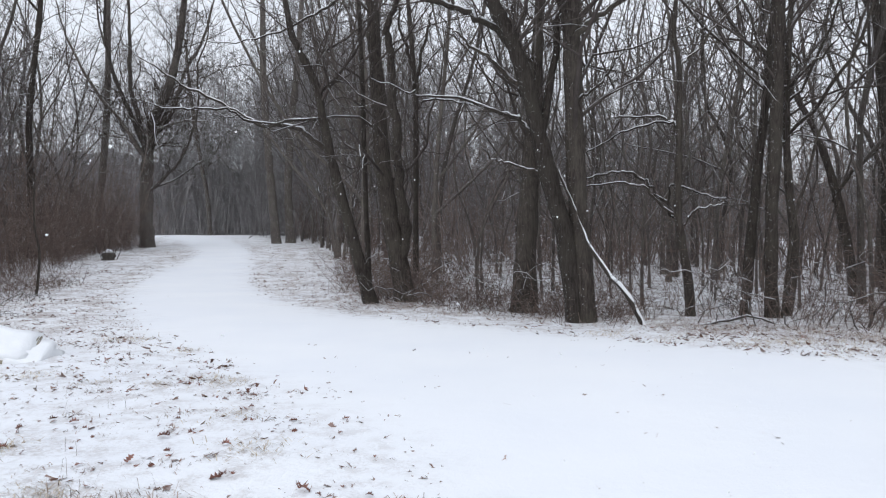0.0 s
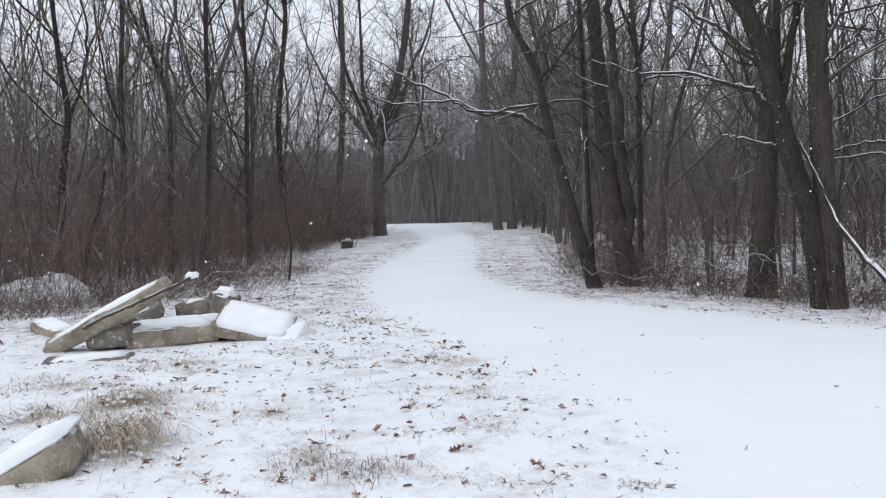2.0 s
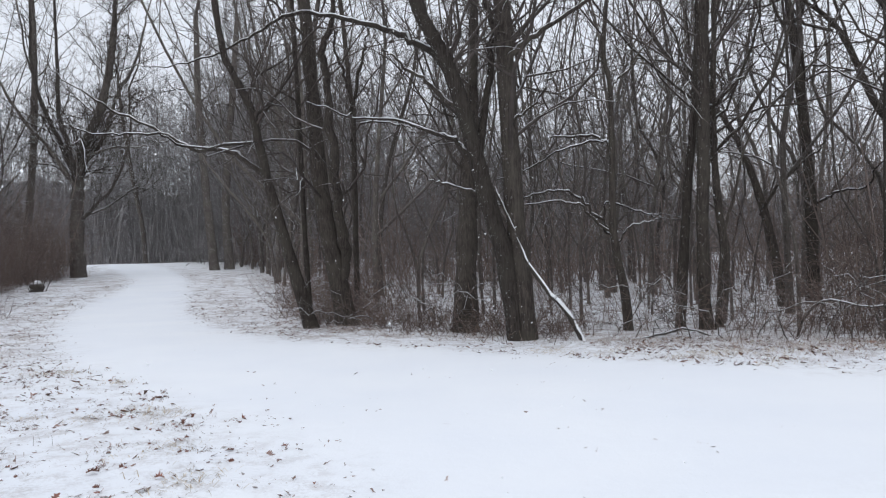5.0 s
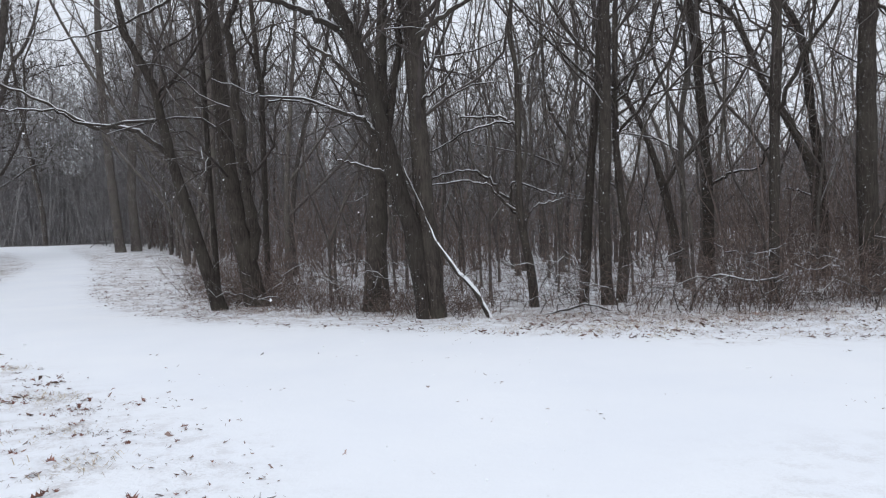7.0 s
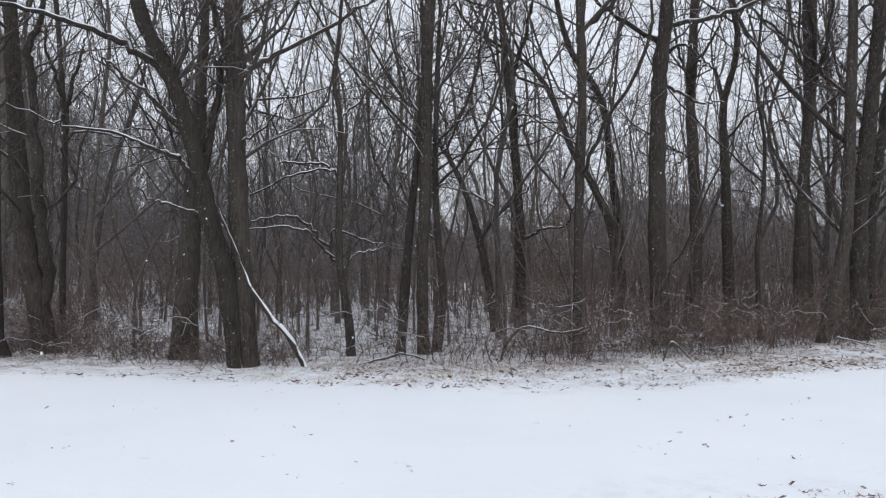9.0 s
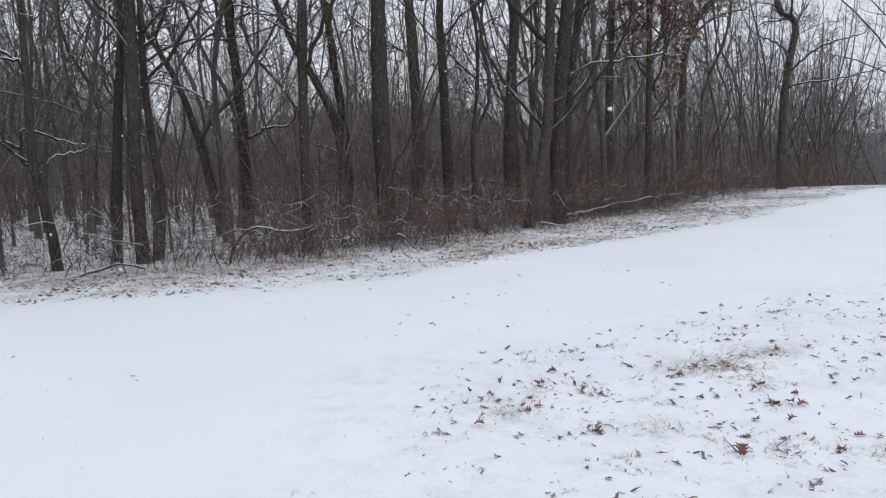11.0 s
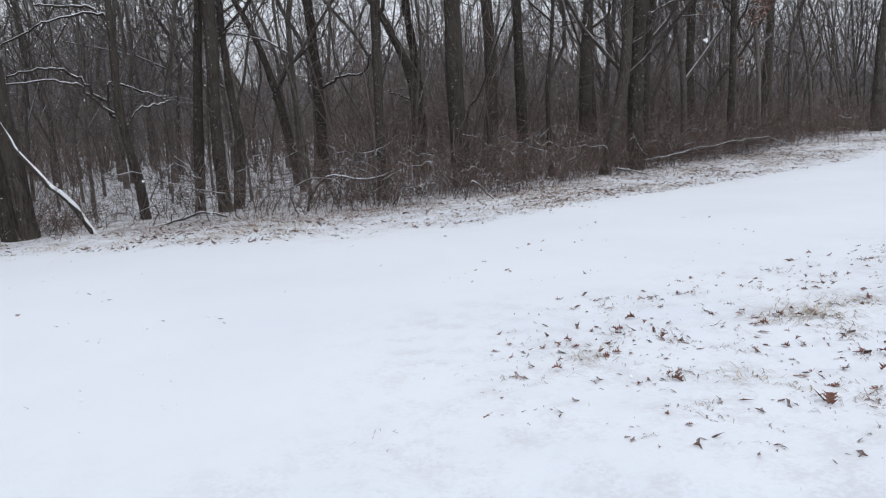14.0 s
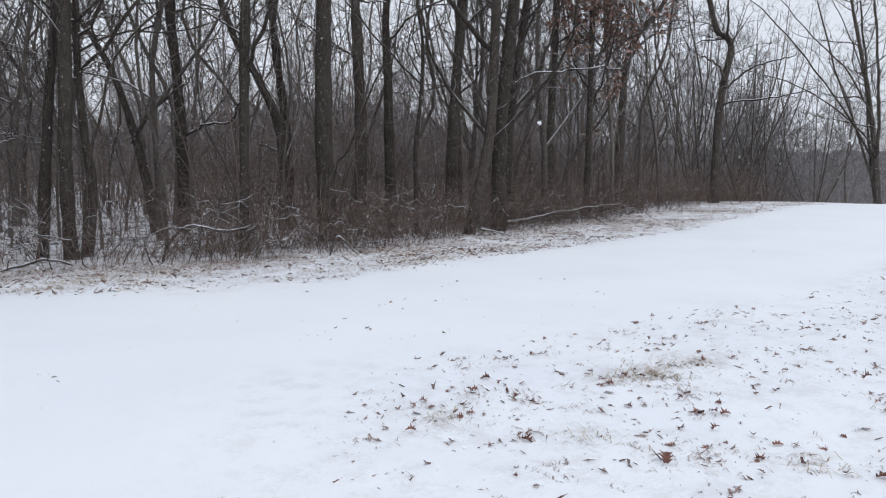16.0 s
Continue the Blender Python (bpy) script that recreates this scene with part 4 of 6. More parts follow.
hero_tree('left_p', -14.36, 24.20, 30.6, [(-0.00, 0.00, -0.10), (0.01, -0.21, 3.36), (0.10, -0.42, 6.24), (0.06, -0.63, 9.06)], 0.114, 0.073,
         [])


def wild_tree(seed, height, r0, lean, forks, count, low):
    """A forest-grown tree: a slender wavering trunk, forks and a thin crown."""
    rng = np.random.default_rng(seed)
    up = np.array((0, 0, 1.0))
    k = 8
    s = np.linspace(0, 1, k)[:, None]
    sway = np.cumsum(rng.normal(size=(k, 3)) * (0.28, 0.28, 0), axis=0)
    sway[0], sway[1] = 0, 0.25 * sway[1]
    pts = np.hstack([s ** 1.5, s ** 1.5, s]) * np.array((lean * math.cos(seed), lean * math.sin(seed), height)) + sway * (0.6 + 0.4 * lean)
    pts[0] = (0, 0, -0.15)
    line = smooth_line(pts, 16)
    trunk, crown, snow = Tubes(), Tubes(), Tubes()
    trunk_tube(trunk, line, r0, 0.014, 7 if r0 > 0.08 else 5, rng)
    grow(crown, snow, line, r0 * 0.7, 0.014, rng, 0, low, count, 0.29, stout=0.010, least=0.0055)
    for _ in range(forks):
        i = int(rng.integers(2, 10))
        d = perpendicular(up, rng)
        d = (d - up * (d @ up)) * rng.uniform(0.7, 1.3)
        h = (height - line[i, 2]) * rng.uniform(0.7, 1.0)
        f = smooth_line([line[i], line[i] + d * 0.17 * h + up * 0.2 * h, line[i] + d * 0.3 * h + up * 0.52 * h + rng.normal(size=3) * 0.25, line[i] + d * 0.44 * h + up * 0.92 * h], 9)
        rf = 0.62 * (r0 + (0.014 - r0) * i / 15)
        trunk.add(f, np.linspace(rf, 0.012, 9), 5)
        grow(crown, snow, f, rf * 0.7, 0.012, rng, 0, 0.2, max(3, count * 3 // 5), 0.34, stout=0.010, least=0.0055)
    return trunk.mesh("trunk"), crown.mesh("crown"), snow.mesh("snow")


def scatter(rng, count, near, far, az0, az1, gap, min_woods, taken):
    out = []
    tries = 0
    while len(out) < count and tries < count * 60:
        tries += 1
        r = math.sqrt(rng.uniform(near * near, far * far))
        a = radians(rng.uniform(az0, az1))
        x, y = -r * math.sin(a), r * math.cos(a)
        if float(edge(x, y)) < min_woods or any((x - u) ** 2 + (y - v) ** 2 < gap * gap for u, v in taken):
            continue
        taken.append((x, y))
        out.append((x, y))
    return out


def plant_woods():
    rng = np.random.default_rng(11)

    def kind(i, height, r0, lean, forked, count, low, words):
        tr, cr, sn = wild_tree(i, height, r0, lean, forked, count, low)
        root = new("tree")
        tagged(root, words, "tree", "trees of the wood")
        # bark and twigs greyed to imitate haze between the trunks
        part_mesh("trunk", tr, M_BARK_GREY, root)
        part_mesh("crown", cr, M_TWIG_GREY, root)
        if len(sn.vertices):
            part_mesh("snow", sn, M_SNOW, root, "snow lying along the branches")
        return root

    def clump(i):
        rng_ = np.random.default_rng(i)
        root = new("tree")
        tagged(root, "many-stemmed bare tree spreading from its base", "tree", "trees of the wood")
        crown = Tubes()
        for _ in range(6):
            h = rng_.uniform(7.0, 12.0)
            d = rng_.normal(size=2) * 0.2 * h
            f = smooth_line([(0, 0, -0.15), (d[0] * 0.5, d[1] * 0.5, 0.35 * h), (d[0] * 0.85, d[1] * 0.85, 0.7 * h), (d[0] * 0.95, d[1] * 0.95, h)], 8)
            stem = Tubes()
            r = rng_.uniform(0.045, 0.085)
            stem.add(f, np.linspace(r, 0.01, 8), 5)
            # stems and crown use the haze-greyed colours too
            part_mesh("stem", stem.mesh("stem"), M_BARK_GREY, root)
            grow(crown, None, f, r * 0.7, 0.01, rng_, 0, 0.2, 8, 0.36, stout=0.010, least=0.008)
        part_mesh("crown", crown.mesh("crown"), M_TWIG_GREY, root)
        return root

    spread = [clump(300 + i) for i in range(3)]
    big = [kind(100 + i, rng.uniform(12, 16.5), rng.uniform(0.06, 0.12), rng.uniform(0.3, 2.6), (2, 2, 1, 3, 2, 3, 2)[i], 10, 0.2, "bare forest tree with a dark snow-flecked trunk") for i in range(7)]
    slim = [kind(200 + i, rng.uniform(8, 13), rng.uniform(0.026, 0.046), rng.uniform(0.4, 2.8), (1, 1, 2, 0, 2, 0, 1)[i], 8, 0.12, "slim young bare tree in the wood") for i in range(7)]
    taken = [tuple(o.location[:2]) for o in scene.objects if o.name.split(".")[0] == "tree" and o.parent is None and o not in big and o not in slim and o not in spread]
    spread_spots = scatter(rng, 11, 40, 56, -92, -66, 2.6, 1.5, taken) + scatter(rng, 2, 30, 44, -66, -56, 2.6, 2.0, taken)
    slim_spots, big_spots = [], []
    for count, near, far, az0, az1, gap, deep in ((24, 15, 24, -75, 10, 1.3, 1.2), (25, 15, 30, 14, 60, 1.1, 1.5), (28, 22, 42, -68, 60, 1.3, 2.0), (6, 17, 30, -17, -4, 1.2, 2.0), (8, 18, 34, 26, 56, 1.2, 2.0), (10, 20, 44, 3, 12, 1.2, 1.0)):
        slim_spots += scatter(rng, count, near, far, az0, az1, gap, deep, taken)
    for count, near, far, az0, az1, gap, deep in ((12, 18, 25, -75, 12, 2.0, 2.5), (10, 17, 32, -31, 4, 1.7, 2.5), (30, 22, 58, 3, 13, 1.6, 1.0), (7, 18, 40, -23, -8, 1.6, 2.5), (9, 16, 34, -21, -10, 1.6, 2.0), (16, 22, 48, -66, -38, 1.8, 2.0), (14, 22, 44, -68, -50, 1.8, 1.2), (15, 36, 64, -92, -62, 2.2, 2.0), (15, 18, 32, 14, 60, 1.8, 2.0), (22, 25, 52, -72, 60, 2.0, 2.5), (14, 34, 62, 14, 32, 1.8, 1.5), (6, 20, 40, 26, 56, 1.5, 2.0)):
        big_spots += scatter(rng, count, near, far, az0, az1, gap, deep, taken)
    for kinds, spots in ((spread, spread_spots), (slim, slim_spots), (big, big_spots)):
        for i, (x, y) in enumerate(spots):
            m = pose(x, y, float(gz(x, y)), 0, 0, rng.uniform(0, 360))
            if i < len(kinds):
                kinds[i].matrix_basis = m
            else:
                k = rng.uniform(0.85, 1.2)
                copy_thing(kinds[int(rng.integers(len(kinds)))], m).scale = (k, k, k)


plant_woods()


def far_woods():
    """Far woodland, forked tree behind forked tree, too many to count."""
    rng = np.random.default_rng(21)
    for az0, az1, near, far, count, low, high in ((-100, -62, 52, 95, 170, 8, 13), (-62, -45, 40, 100, 110, 8, 16), (-45, -5, 40, 95, 170, 8, 16), (-22, -4, 40, 80, 60, 8, 16), (5, 27, 60, 96, 310, 15, 25), (16, 46, 40, 76, 60, 8, 15), (-5, 14, 40, 90, 165, 11, 19), (28, 62, 40, 95, 140, 8, 15)):
        tubes = Tubes()
        made = 0
        while made < count:
            r = math.sqrt(rng.uniform(near ** 2, far ** 2))
            a = radians(rng.uniform(az0, az1))
            x, y = -r * math.sin(a), r * math.cos(a)
            if float(edge(x, y)) < 3:
                continue
            made += 1
            h = rng.uniform(low, high)
            r0 = rng.uniform(0.035, 0.1)
            root = np.array((x, y, float(gz(x, y)) - 0.2))
            stems = int(rng.integers(1, 3))
            for stem in range(stems):
                lean = rng.normal(size=3) * (0.05 + 0.05 * (stems > 1)) * h
                hs = h * rng.uniform(0.7, 1.0)
                lean[2] = hs
                start = root + np.array((0, 0, 0.25 * hs * rng.random() * (stem > 0)))
                line = smooth_line([start, start + lean * 0.45 + rng.normal(size=3) * 0.4, root + lean], 5)
                tubes.add(line, np.linspace(r0 * (1 if stem == 0 else 0.6), 0.014, 5), 4)
                for u in rng.uniform(0.12, 1.0, 11 if stems == 1 else 13 - 3 * stems):
                    f = u * 4
                    i = min(int(f), 3)
                    p = line[i] + (line[i + 1] - line[i]) * (f - i)
                    w = rng.normal(size=3)
                    w[2] = abs(w[2]) + 0.6
                    w /= np.linalg.norm(w)
                    e = p + w * h * 0.27 * (1.15 - 0.6 * u)
                    tubes.add([p, 0.5 * (p + e) + rng.normal(size=3) * 0.14, e], (0.032, 0.024, 0.014), 3)
                    for _ in range(5 if r < 72 else 4):
                        q = p + (e - p) * rng.uniform(0.2, 1.0)
                        v = w + rng.normal(size=3) * 0.75
                        v /= np.linalg.norm(v)
                        tubes.add([q, q + v * rng.uniform(0.7, 2.2)], (0.018, 0.011), 3)
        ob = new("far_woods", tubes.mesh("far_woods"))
        # the pale colour imitates haze over the far trees
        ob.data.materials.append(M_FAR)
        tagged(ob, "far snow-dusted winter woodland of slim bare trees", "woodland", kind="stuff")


far_woods()


def wooded_ridge():
    """The far wooded skyline all round, beyond the last single trees."""
    rng = np.random.default_rng(5)
    n = 900
    a = np.linspace(0, 2 * math.pi, n, endpoint=False)
    rad = 135 + 14 * np.sin(a * 3 + 1) + 6 * np.sin(a * 7)
    top = 13.0 + 2.4 * np.sin(a * 5 + 0.6) + 1.4 * np.sin(a * 17) + np.convolve(rng.normal(size=n), np.ones(3) / 3, "same") * 1.1 + rng.normal(size=n) * 0.5
    top = top * (1 - 0.62 * step(250, 262, np.degrees(a)) * (1 - step(302, 318, np.degrees(a))))
    x, y = -rad * np.sin(a), rad * np.cos(a)
    rows = [np.stack([x, y, np.full(n, -6.0)], -1), np.stack([x * 1.03, y * 1.03, top * 0.6], -1), np.stack([x * 1.07, y * 1.07, top], -1), np.stack([x * 1.16, y * 1.16, top * 0.7 - 1], -1)]
    i = np.arange(n)
    k = (i + 1) % n
    quads = np.concatenate([np.stack([r * n + i, r * n + k, (r + 1) * n + k, (r + 1) * n + i], -1) for r in range(3)])
    ob = new("backdrop", mesh_from("backdrop", np.concatenate(rows), quads))
    m, nn, l, b = material("far_wooded_ridge")
    v = coords(nn)
    mp = nn.new("ShaderNodeMapping")
    mp.inputs["Scale"].default_value = (1, 1, 0.12)
    l.new(v, mp.inputs["Vector"])
    f = noise_tex(nn, l, mp.outputs["Vector"], 0.9, 6, 0.7)
    l.new(mix(nn, l, ramp(nn, l, f, 0.35, 0.65), (0.095, 0.089, 0.089, 1), (0.16, 0.152, 0.154, 1)), b.inputs["Base Color"])
    b.inputs["Roughness"].default_value = 1.0
    b.inputs["Specular IOR Level"].default_value = 0.0
    ob.data.materials.append(m)
    tagged(ob, "far grey-brown wooded ridge under snowfall", "backdrop", kind="structure")


wooded_ridge()


def brush(label, az0, az1, near, far, stems, h0, h1, d0, d1, seed, lean=0.35, sparse=(), twigs=3):
    """Thin upright stems at the edge of the wood."""
    rng = np.random.default_rng(seed)
    tubes = Tubes()
    made = tries = 0
    while made < stems and tries < stems * 12:
        tries += 1
        r = math.sqrt(rng.uniform(near ** 2, far ** 2))
        az = rng.uniform(az0, az1)
        a = radians(az)
        x, y = -r * math.sin(a), r * math.cos(a)
        w = float(edge(x, y))
        if not d0 < w < d1 or any(lo < az < hi and rng.random() < p for lo, hi, p in sparse):
            continue
        clump = rng.uniform(0.6, 1.3)
        for _ in range(int(rng.integers(3, 7))):
            made += 1
            px, py = x + rng.normal() * 0.22, y + rng.normal() * 0.22
            z = float(gz(px, py))
            h = rng.uniform(h0, h1) * clump
            tip = np.array((px + rng.normal() * lean * h, py + rng.normal() * lean * h, z + h))
            p0 = np.array((px, py, z - 0.05))
            mid = 0.5 * (p0 + tip) + rng.normal(size=3) * 0.09 * h
            r0 = rng.uniform(0.003, 0.007)
            tubes.add([p0, mid, tip], (r0, r0 * 0.8, 0.0025), 3)
            for _k in range(twigs):
                q = mid + (tip - mid) * rng.uniform(-0.7, 0.9)
                e = q + np.array((rng.normal() * 0.4, rng.normal() * 0.4, rng.uniform(-0.12, 0.3))) * h * 0.75
                tubes.add([q, e], (0.0042, 0.0022), 3)
    ob = new("brush", tubes.mesh("brush"))
    ob.data.materials.append(M_BRUSH)
    return tagged(ob, label, "brush", kind="stuff")


OPEN = ((-30, -12, 0.52), (-12, 8, 0.45))
brush("low tangled brush at the feet of the trees", -14, 9, 11, 19, 900, 0.15, 0.6, -0.35, 1.3, 36, 0.7)
brush("russet bare brush along the edge of the wood", -64, 8, 11, 27, 2700, 0.3, 1.25, 0.0, 2.8, 31, 0.5, OPEN)
brush("tall thin brown stems inside the wood", -80, 10, 14, 38, 2200, 0.8, 2.6, 2.0, 13, 32, 0.32, OPEN)
brush("dense russet thicket beside the path", 17, 60, 13, 44, 4000, 0.7, 3.3, 0.3, 8, 33, 0.36)
brush("russet thicket standing round the oak's foot", 18.5, 27, 30, 52, 1700, 0.9, 3.6, -0.1, 5, 38, 0.36)
brush("low russet brush and dead stalks behind the heap", 26, 62, 11, 24, 2000, 0.15, 0.6, -1.0, 2.6, 35, 0.7)
brush("tangled brown shrubs thick with fine twigs", -66, -29, 11, 30, 800, 0.3, 1.15, -0.1, 2.2, 39, 0.5, (), 6)
brush("russet bare brush beside the rising track", -80, -52, 16, 46, 1500, 0.4, 1.7, 0.1, 6, 34, 0.4)
brush("russet brush round the foot of the crooked tree", -72, -60, 30, 46, 520, 0.6, 1.7, -0.3, 3, 40, 0.4)
brush("hazy brown thicket beyond the crest of the track", -96, -60, 36, 62, 900, 1.0, 2.8, 0.5, 16, 37, 0.4)


def saplings(az0, az1, near, far, count, h0, h1, seed, deep=3.0, mat=M_UNDER):
    """Thin whips and saplings that fill the wood between the trunks."""
    rng = np.random.default_rng(seed)
    r = np.sqrt(rng.uniform(near ** 2, far ** 2, count * 3))
    a = np.radians(rng.uniform(az0, az1, count * 3))
    x, y = -r * np.sin(a), r * np.cos(a)
    ok = np.nonzero(edge(x, y) > deep)[0][:count]
    x, y, r = x[ok], y[ok], r[ok]
    z = gz(x, y)
    tubes = Tubes()
    for i in range(len(x)):
        h = h0 + (h1 - h0) * rng.random() ** 1.6
        k = 0.75 + r[i] / 70
        p0 = np.array((x[i], y[i], z[i] - 0.05))
        tip = p0 + np.array((rng.normal() * 0.3 * h, rng.normal() * 0.3 * h, h))
        mid = 0.5 * (p0 + tip) + rng.normal(size=3) * 0.09 * h
        line = smooth_line([p0, mid, tip], 5)
        tubes.add(line, np.linspace(0.003 * h + 0.004, 0.004, 5) * k, 3)
        u = rng.uniform(0.12, 1.0, 10)
        way = rng.normal(size=(10, 3)) * (0.85, 0.85, 0.45) + np.array((0, 0, 0.35))
        way *= (rng.uniform(0.4, 1.0, 10) * h * 0.34 * (1.15 - 0.6 * u))[:, None]
        f = u * 3.999
        j = f.astype(int)
        q = line[j] + (line[j + 1] - line[j]) * (f - j)[:, None]
        for s in range(10):
            tubes.add((q[s], q[s] + way[s]), (0.006 * k, 0.003 * k), 3)
    ob = new("saplings", tubes.mesh("saplings"))
    ob.data.materials.append(mat)
    tagged(ob, "fine grey-brown whips and saplings between the trunks", "saplings", kind="stuff")


saplings(-64, -31, 18, 48, 1050, 1.6, 7.5, 91)
saplings(-95, -64, 42, 60, 130, 2.0, 6.0, 95)
saplings(-31, -10, 25, 55, 560, 1.6, 8.5, 92, 8.0)
saplings(-10, 5, 26, 55, 320, 1.6, 8.5, 96, 4.0)
saplings(5, 20, 34, 65, 420, 2.0, 8.0, 94, 3.0)
saplings(20, 62, 17, 48, 1050, 1.6, 8.0, 93)
saplings(20, 29, 36, 60, 240, 2.0, 6.5, 98, 0.4)
# whips past the path's end, in the same haze-imitating pale colour
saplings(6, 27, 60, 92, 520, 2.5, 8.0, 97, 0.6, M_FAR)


# ---- fallen branches, vines and poles ----
def fallen(name, label, pts, r0, r1, snow=0.8, mat=None, twigs=0, category="branch", sides=7, steep=False, crook=0.0):
    rng = np.random.default_rng(int(abs(pts[0][0] * 100)) + 3)
    p = np.asarray(pts, float)
    root = new(name)
    root.location = p[0]
    line = smooth_line(p - p[0], max(9, 3 * len(p)))
    n = len(line)
    t = Tubes()
    line[1:-1] += rng.normal(size=(n - 2, 3)) * (0.4 * r1 + crook)
    t.add(line, np.linspace(r0, r1, n) * (1 + 0.14 * rng.normal(size=n)), sides)
    tagged(root, label, category)
    part_mesh("stem", t.mesh("stem"), mat or M_BARK, root)
    s, c = Tubes(), Tubes()
    if snow:
        if steep:
            s.add(line + np.array((0.014, -0.012, 0.016)), r0 * np.clip(np.linspace(1.1, -0.25, n), 0.12, 0.85) * rng.uniform(0.7, 1.2, n), 6)
        else:
            snow_strip(s, line, r0 * 1.1, r1 * 1.1, rng, snow)
    if twigs:
        grow(c, None, line, r0 * 0.6, r1, rng, 1, 0.15, twigs, 0.3)
        part_mesh("spray", c.mesh("spray"), M_TWIG, root)
    if snow:
        part_mesh("snow", s.mesh("snow"), M_SNOW, root, "thick snow along the upper side")
    return root


fallen("leaning_pole", "snow-covered dead pole leaning against a trunk", [(3.31, 12.6, -0.05), (3.12, 12.64, 0.37), (2.84, 12.68, 0.72), (2.56, 12.72, 1.11), (2.37, 12.75, 1.4), (2.24, 12.78, 1.79), (2.08, 12.8, 2.18), (1.9, 12.82, 2.6)], 0.040, 0.020, 1.0, None, 5, category="pole", steep=True)
fallen("fallen_branch", "arched fallen branch lying at the wood's edge", [(4.2, 12.5, 0.0), (4.74, 12.55, 0.09), (4.98, 12.55, 0.15), (5.26, 12.5, 0.09), (5.55, 12.4, -0.02)], 0.024, 0.014, 0.7, M_BARK_GREY)
fallen("fallen_branch", "pale snow-topped branch caught in the brush", [(6.72, 12.1, -0.03), (6.84, 11.96, 0.4), (7.09, 11.78, 0.62), (7.41, 11.59, 0.54), (7.62, 11.46, 0.52), (7.79, 11.35, 0.55), (7.94, 11.25, 0.61)], 0.022, 0.012, 0.9, M_BARK_GREY, 3)
fallen("fallen_branch", "forked fallen branch standing in the verge", [(9.27, 10.78, -0.02), (9.33, 10.73, 0.24), (9.4, 10.68, 0.36), (9.52, 10.57, 0.22), (9.62, 10.48, 0.08), (9.7, 10.41, -0.02)], 0.020, 0.013, 0.9, M_BARK_GREY, 3)
fallen("fallen_branch", "long fallen limb along the edge of the wood", [(16.7, 12.6, 0.14), (17.1, 12.4, 0.26), (18.2, 12.4, 0.3), (19.3, 12.5, 0.4), (20.9, 12.7, 0.42), (22.9, 12.9, 0.5), (25.4, 13.2, 0.3)], 0.024, 0.011, 0.6, M_BARK_GREY, 26, crook=0.025)
fallen("fallen_branch", "twiggy dead branch lying on the leaves", [(14.75, 11.71, 0.18), (14.96, 11.45, 0.12), (15.2, 11.14, 0.02)], 0.018, 0.010, 0.8, M_BARK_GREY, 8)
fallen("fallen_branch", "low bent branch with snow lying before the brush", [(10.35, 11.4, -0.02), (10.51, 11.26, 0.26), (10.65, 11.13, 0.14), (10.84, 10.95, 0.2)], 0.014, 0.008, 0.9, M_BARK_GREY, 6)


def edge_branches():
    """Snow-lined branches that reach out of the brush along the wood's edge."""
    rng = np.random.default_rng(77)
    for k in range(46):
        a = radians(-66 + 70 * (k + rng.random()) / 46)
        r = 8.0
        while r < 34 and float(edge(-r * math.sin(a), r * math.cos(a))) < 0.1:
            r += 0.1
        if r > 33 or abs(math.degrees(a) + 12) < 3:
            continue
        foot = np.array((-r * math.sin(a), r * math.cos(a), 0.0))
        foot[2] = float(gz(foot[0], foot[1])) - 0.03
        along = np.array((math.cos(a), math.sin(a), 0.0)) * rng.choice((-1, 1))
        out = np.array((math.sin(a), -math.cos(a), 0.0)) * rng.uniform(0.1, 0.45)
        reach, top = rng.uniform(0.5, 1.5), rng.uniform(0.25, 1.1)
        tip = top * rng.uniform(0.5, 1.3)
        way = [foot, foot + along * reach * 0.22 + out * 0.5 + (0, 0, top * 0.7), foot + along * reach * 0.6 + out + (0, 0, top), foot + along * reach + out * 1.2 + (0, 0, tip)]
        fallen("brush_branch", "thin snow-lined branch reaching out of the brush", way, rng.uniform(0.006, 0.011), 0.003, 0.5, M_BARK_GREY, 8, crook=0.045)


edge_branches()
fallen("vine", "snow-lined woody vine climbing between the trunks", [(6.07, 13.7, -0.05), (6.22, 13.63, 1.6), (6.43, 13.54, 2.49), (6.58, 13.47, 3.26), (6.83, 13.36, 3.76), (7.22, 13.16, 4.26), (7.61, 12.95, 4.7), (8.1, 13.2, 5.3)], 0.028, 0.014, 0.6, category="vine")
fallen("vine", "snow-lined woody vine climbing a trunk", [(11.4, 13.3, 0.0), (11.45, 13.2, 1.6), (11.65, 13.05, 1.95), (11.85, 12.9, 2.55), (12.05, 12.7, 3.3), (12.4, 12.5, 4.1), (12.6, 12.5, 4.4)], 0.03, 0.014, 0.6, category="vine")
fallen("fallen_branch", "fallen branch heap beside the far path", [(-14.6, 57.6, 0.8), (-13.9, 57.8, 1.2), (-12.9, 57.5, 1.05), (-12.0, 57.0, 0.8)], 0.022, 0.014, 0.6, None, 14)
